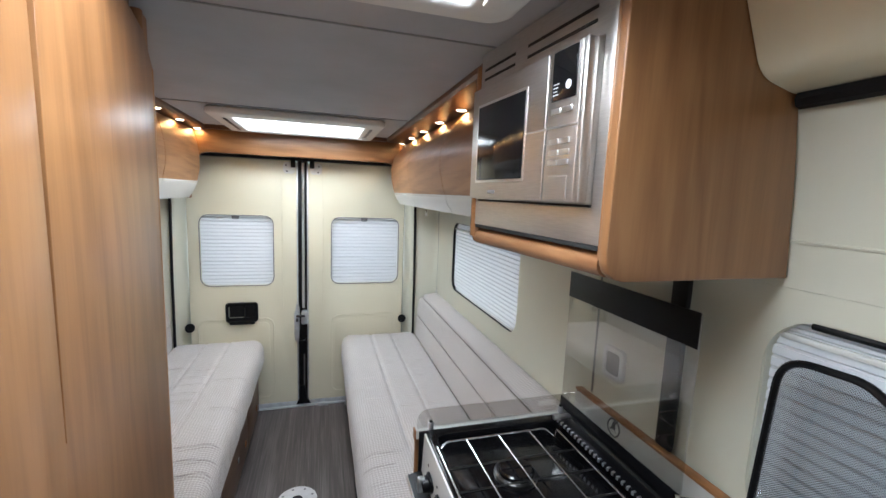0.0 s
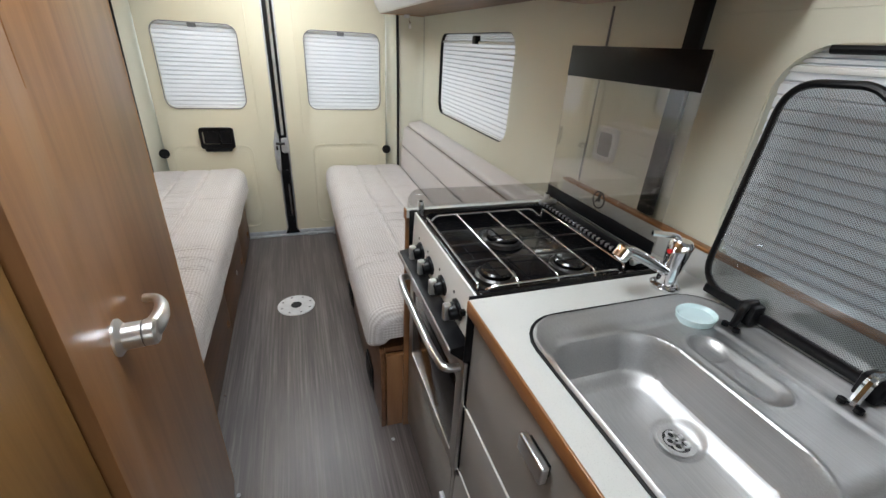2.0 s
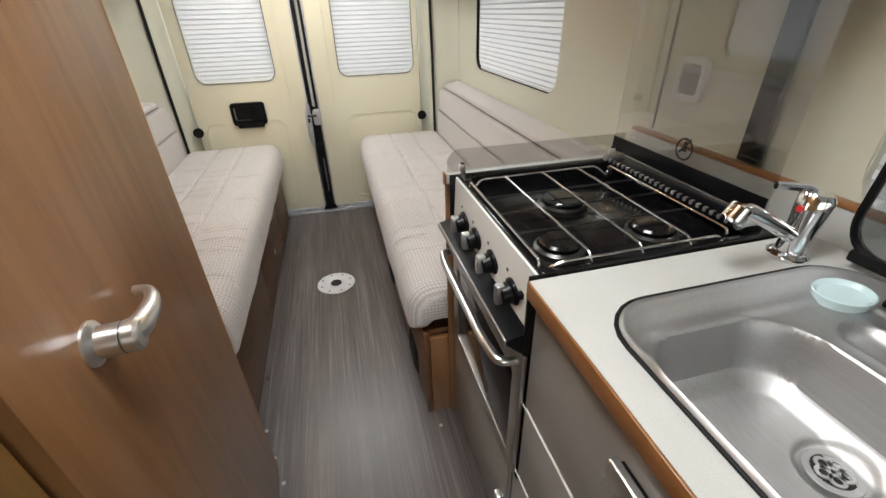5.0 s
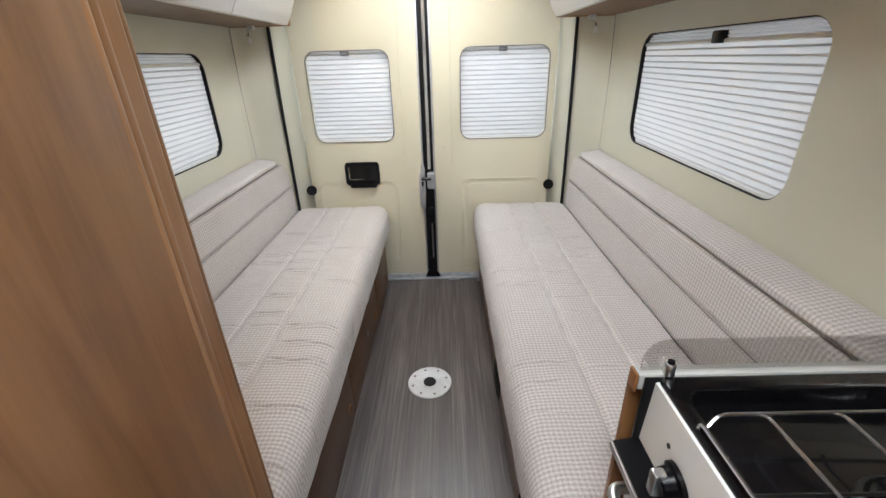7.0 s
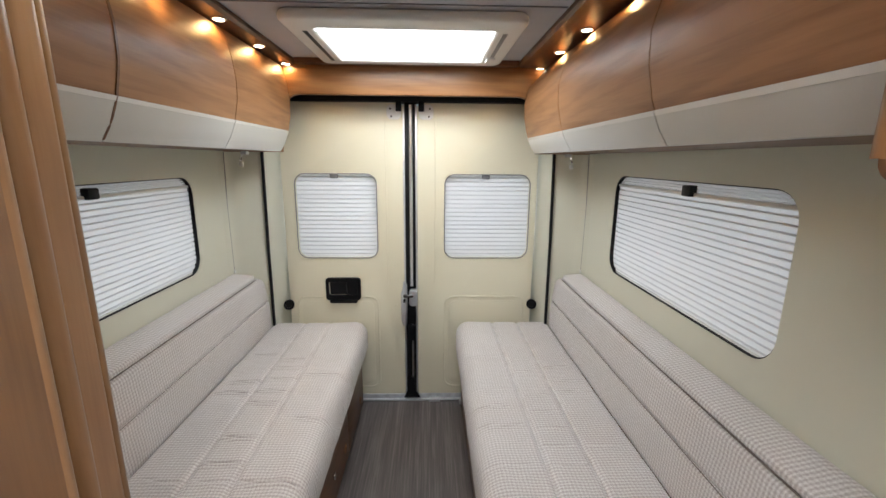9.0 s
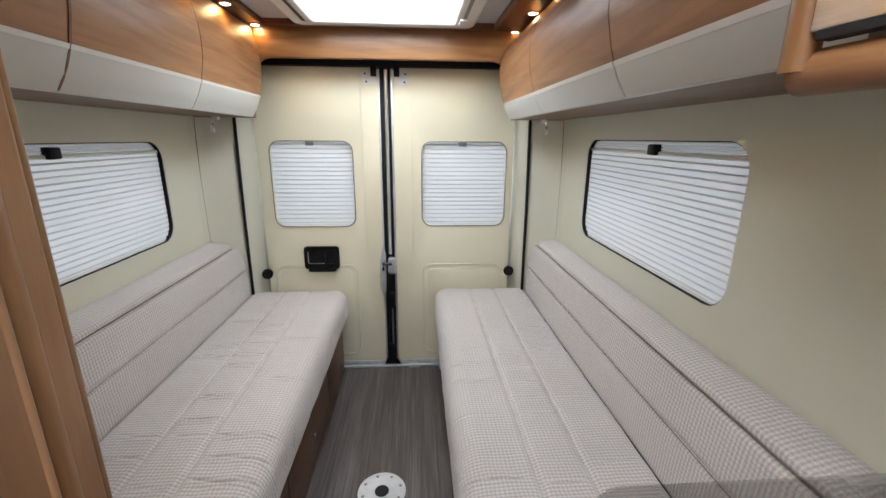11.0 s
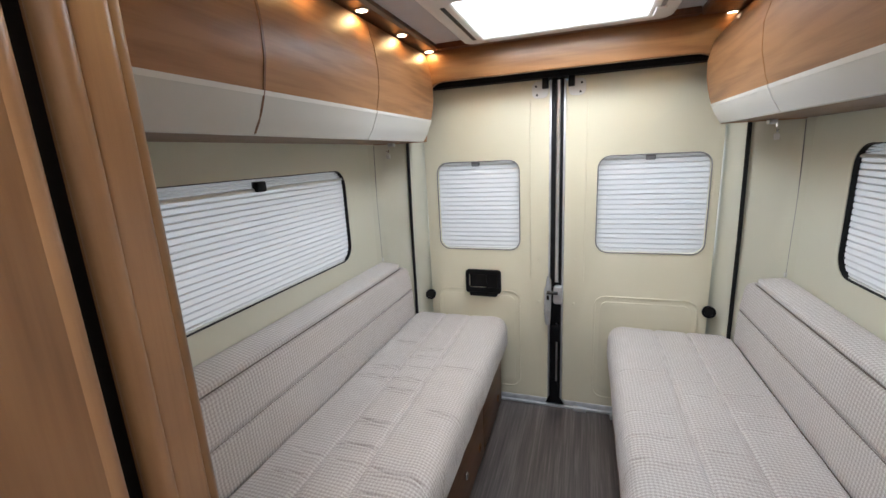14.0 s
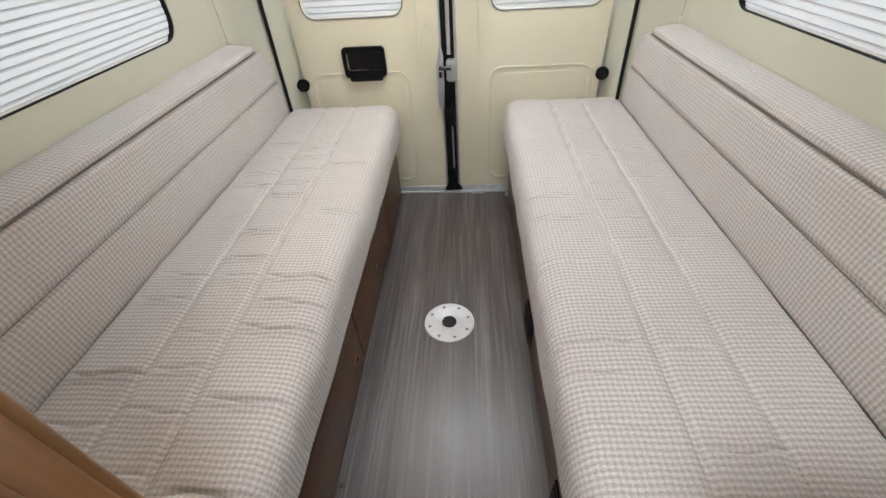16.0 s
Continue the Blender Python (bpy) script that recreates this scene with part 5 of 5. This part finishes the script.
# wall things behind the cooker
so = thing("wall_socket", (0.925, 0.97, 1.08), "grey framed mains socket on the wall lining", "socket")
part("frame", plate([rrect(0.930, 1.058, 1.015, 1.154, 0.018), rrect(0.945, 1.074, 1.0, 1.138, 0.01)], "yz", 0.914, 0.9295, 0.004), alu, so)
part("cover", box(0.917, 0.944, 1.073, 0.928, 1.001, 1.139, 0.004), grey_plastic, so)
solo("door_pillar_seal", box(0.915, 0.752, 0.9755, 0.9295, 0.798, 1.45, 0.004), black_rubber, "black rubber seal up the wall beside the sliding door", "seal", kind="structure")
solo("lining_joint", box(0.926, 1.062, 0.976, 0.9297, 1.068, 1.45, 0.0008), grey_plastic, "thin joint in the wall lining", "trim", kind="structure")

# ---- microwave cabinet ----
mc = thing("microwave_cabinet", (0.0, 0.0, 0.0), "brown wood overhead cabinet for the microwave", "cupboard")
F0, F1 = Vector((0.510, 1.074, 0)), Vector((0.549, 0.590, 0))
along = (F1 - F0).normalized()
inward = Vector((-along.y, along.x, 0))
if inward.x < 0:
    inward = -inward
TURN = Matrix(((along.x, inward.x, 0, F0.x), (along.y, inward.y, 0, F0.y), (0, 0, 1, 0), (0, 0, 0, 1)))
LEN = (F1 - F0).length


def turned(bm):
    bm.transform(TURN)
    return bm


def fr(u0, v0, z0, u1, v1, z1, bevel=0.002):
    """A block along the cabinet's front: u along it, v into the wall."""
    return turned(box(u0, v0, z0, u1, v1, z1, bevel))


def frp(outlines, v0, v1, bevel=0.0):
    return turned(plate(outlines, "xz", v0, v1, bevel))


side = [(0.543, 1.485), (0.545, 1.466), (0.551, 1.452), (0.562, 1.442), (0.580, 1.4375), (0.942, 1.4375), (0.929, 1.60), (0.908, 1.75), (0.87, TOP), (0.547, TOP)]
part("side_panel", plate([side], "xz", 0.572, 0.592, 0.003), wood_z, mc, "brown wood end panel")
part("body", turned(box(0.02, 0.05, 1.478, LEN - 0.03, 0.36, TOP - 0.004, 0.001)), wood_dark, mc)
part("bottom", turned(box(-0.004, 0.012, 1.452, LEN - 0.022, 0.36, 1.476, 0.004)), wood_x, mc)
part("bottom_roll", turned(tube([(-0.010, 0.024, 1.4605), (LEN - 0.012, 0.024, 1.4605)], 0.021, 16)), wood_y, mc, "rounded wood front edge")
part("far_post", turned(tube([(-0.004, 0.010, 1.46), (-0.004, 0.010, TOP - 0.03)], 0.015, 12)), wood_z, mc, "rounded wood post")
part("near_edge", turned(box(LEN - 0.0085, -0.003, 1.47, LEN - 0.0005, 0.02, TOP - 0.002, 0.003)), wood_z, mc)
su = part("surround", frp([rrect(0.010, 1.492, LEN - 0.010, TOP - 0.004, 0.002), rrect(0.026, 1.556, LEN - 0.034, 1.826, 0.003)], 0.0, 0.02, 0.001), steel_front, mc, "brushed steel surround")
for u0, u1 in ((0.03, 0.175), (0.225, LEN - 0.055)):
    for z in (1.850, 1.872):
        part("vent_slot", fr(u0, -0.0012, z, u1, 0.0, z + 0.006, 0.0003), screw_dark, su)
part("gap_line", fr(0.016, -0.0006, 1.484, LEN - 0.010, 0.016, 1.4915, 0.0005), screw_dark, mc)

mw = thing("microwave", (0.0, 0.0, 0.0), "brushed steel built-in microwave oven with dark window", "microwave")
part("body", fr(0.028, -0.012, 1.558, LEN - 0.036, 0.30, 1.824, 0.003), steel_front, mw)
# near-black strip painting the shadow below the microwave
part("bottom_shadow", fr(0.026, -0.002, 1.5535, LEN - 0.034, 0.02, 1.558, 0.0004), screw_dark, mw)
door = part("door", frp([rrect(0.026, 1.560, 0.342, 1.822, 0.004)], -0.026, -0.0125, 0.002), steel_front, mw, "steel door")
part("window", fr(0.064, -0.0285, 1.604, 0.272, -0.0262, 1.776, 0.001), enamel, door, "black glass window")
part("window_edge", frp([rrect(0.058, 1.598, 0.278, 1.782, 0.003), rrect(0.064, 1.604, 0.272, 1.776, 0.003)], -0.0275, -0.0262, 0.0004), dull_chrome, door)
part("badge", fr(0.125, -0.0272, 1.572, 0.160, -0.0262, 1.580, 0.0002), grey_plastic, door, "small plain badge")
panel = part("control_panel", frp([rrect(0.347, 1.560, 0.434, 1.822, 0.003)], -0.026, -0.0125, 0.002), steel_front, mw, "steel control panel")
part("display", fr(0.358, -0.0280, 1.735, 0.424, -0.0262, 1.818, 0.001), enamel, panel, "black display")
part("dial_mark", turned(cyl((0.405, -0.0282, 1.757), (0.405, -0.0288, 1.757), 0.0075, 18)), mark_pale, panel)
for k, (u0, u1) in enumerate(((0.363, 0.378), (0.363, 0.374), (0.363, 0.376), (0.363, 0.379))):
    part("marking", fr(u0, -0.0284, 1.744 + k * 0.006, u1, -0.0280, 1.746 + k * 0.006, 0), mark_pale, panel)
for z in (1.712, 1.660, 1.641, 1.624):
    for u in (0.362, 0.392):
        part("button", fr(u, -0.0300, z, u + 0.026, -0.0262, z + 0.010, 0.0015), dull_chrome, panel)
part("crease", fr(0.278, -0.0272, 1.688, 0.434, -0.0262, 1.692, 0.0004), dull_chrome, panel)
part("release", frp([rrect(0.358, 1.564, 0.418, 1.606, 0.002)], -0.0285, -0.0262, 0.0008), steel_front, panel, "door release pad")
part("side_edge", fr(0.436, -0.030, 1.560, 0.451, -0.008, 1.822, 0.005), steel_front, mw, "rounded steel edge")

for xx in (0.66, 0.76):
    ct = thing("cabinet_catch", (xx, 0.74, 1.45), "small chrome catch under the cabinet", "catch", "catches under the cabinet")
    part("plate", box(xx - 0.012, 0.735, 1.438, xx + 0.012, 0.765, 1.450, 0.002), chrome, ct)
solo("under_cabinet_pipe", tube([(0.62, 0.60, 1.444), (0.90, 0.60, 1.444)], 0.004, 8), dull_chrome, "thin steel rod under the cabinet", "rod", (0.76, 0.60, 1.44))

# cream moulded trim and black seal over the sliding door
prof = [(p.x, p.y) for p in rounded([(0.93, 1.768, 0), (0.895, 1.757, 0), (0.808, 1.778, 0), (0.746, TOP - 0.002, 0), (0.929, TOP - 0.002, 0)], 0.03, 8)]
solo("sliding_door_top_trim", sweep(prof, -1.0, 0.570), cream, "rounded cream trim over the sliding door", "trim", kind="structure")
solo("sliding_door_top_seal", tube([(0.900, -0.62, 1.748), (0.900, 0.565, 1.748)], 0.015, 8), black_rubber, "black rubber seal over the sliding door", "seal", kind="structure")
solo("sliding_door_groove", tube([(0.9385, -0.6, 1.506), (0.9385, 0.765, 1.506)], 0.0035, 6), lining, "pressed line across the sliding door lining", "trim", kind="structure")

# ---- washroom ----
wood_front = wood("veneer_upright_dark", 2, (0.150, 0.073, 0.021), (0.270, 0.142, 0.046))
# lighter copy of the upright veneer; light on post and beads put into colour
wood_lit = wood("veneer_upright_lit", 2, (0.27, 0.130, 0.055), (0.42, 0.220, 0.098), 0.32, 0.3)
wood_edge_up = wood("veneer_edge_upright", 2, (0.19, 0.088, 0.030), (0.30, 0.150, 0.055), 0.36)
WD0, WD1 = Vector((-0.145, 0.455, 0)), Vector((-0.205, 1.034, 0))
al = (WD1 - WD0).normalized()
out_n = Vector((al.y, -al.x, 0))
WT = Matrix(((al.x, out_n.x, 0, WD0.x), (al.y, out_n.y, 0, WD0.y), (0, 0, 1, 0), (0, 0, 0, 1)))
WL = (WD1 - WD0).length


def wt(bm):
    bm.transform(WT)
    return bm


wd = thing("washroom_door", (0, 0, 0), "tall brown wood veneer washroom door, closed", "door")
part("leaf", wt(plate([[(-0.016, 0.02), (WL, 0.02), (WL, 1.79), (WL - 0.06, 1.845), (WL - 0.14, 1.86), (0.126, 1.86), (0.119, 1.55), (0.1145, 1.27), (0.1125, 1.27), (0.111, 1.55), (0.108, 1.86), (-0.016, 1.86)]], "xz", -0.030, 0.0, 0.0008)), wood_z, wd, "wood veneer door leaf")
part("edge_bead", wt(tube([(WL - 0.004, -0.011, 0.02), (WL - 0.004, -0.011, 1.79)], 0.0122, 14)), wood_lit, wd, "rounded wood edge")
hb = part("handle_rose", wt(lathe([(0.026, 0), (0.026, 0.003), (0.021, 0.007), (0.0185, 0.009), (0.0185, 0.030), (0.0178, 0.031), (0.0178, 0.032), (0.0185, 0.033), (0.0185, 0.044), (0.015, 0.048)], (0.110, 0.0, 0.955), (0, 1, 0), 28)), dull_chrome, wd, "satin chrome handle rose")
lever = rounded([(0.112, 0.030, 0.955), (0.122, 0.041, 0.955), (0.150, 0.046, 0.955), (0.186, 0.042, 0.953), (0.212, 0.031, 0.951), (0.217, 0.014, 0.950)], 0.022)
part("lever", wt(tube(lever, [0.0165 - 0.0095 * min(1, k / (len(lever) * 0.75)) for k in range(len(lever))], 16)), dull_chrome, hb, "satin chrome lever")
part("joint_line", wt(ring((0.110, 0.0310, 0.955), (0, 1, 0), 0.0184, 0.0178, 0.0008, 28)), screw_dark, hb)

wp = thing("washroom_wall", (0, 0, 0), "brown wood veneer washroom partition", "partition", kind="structure")
fx = WD0.x
part("front_panel", plate([[(-1.0, 0.0), (0.433, 0.0), (0.433, TOP - 0.002), (-1.0, TOP - 0.002)]], "yz", fx - 0.06, fx - 0.012, 0.004), wood_front, wp)
part("end_panel", box(-0.93, 1.095, 0.0, -0.262, 1.128, TOP - 0.002, 0.003), wood_z, wp)
part("post", plate([rrect(-0.300, 1.076, -0.244, 1.134, (0.002, 0.013, 0.010, 0.002))], "xy", 0.0, TOP - 0.002), wood_lit, wp, "rounded wood corner post, light on it put into its colour")
part("post_bead", tube([(-0.257, 1.1345, 0.0), (-0.257, 1.1345, TOP - 0.002)], 0.011, 12), wood_edge_up, wp)
part("post_bead", tube([(-0.249, 1.0865, 0.0), (-0.249, 1.0865, TOP - 0.002)], 0.0125, 14), wood_lit, wp, "rounded wood bead")
# black slab added behind the leaf so the gaps round it stay dark
part("door_stop", box(-0.30, 0.44, 0.0, -0.258, 1.076, TOP - 0.002, 0.001), black_rubber, wp)
part("head", wt(box(0.0, -0.06, 1.862, WL, -0.034, TOP - 0.002, 0.001)), wood_dark, wp)

for x, y in ((-0.262, 1.20), (-0.225, 1.085), (-0.19, 0.99), (0.33, 1.06)):
    solo("floor_screw", lathe([(0.0065, 0), (0.0065, 0.002), (0.003, 0.0045)], (x, y, 0.0003), seg=12), zinc, "small zinc screw head in the floor", "screw", (x, y, 0.0003), "floor screws")
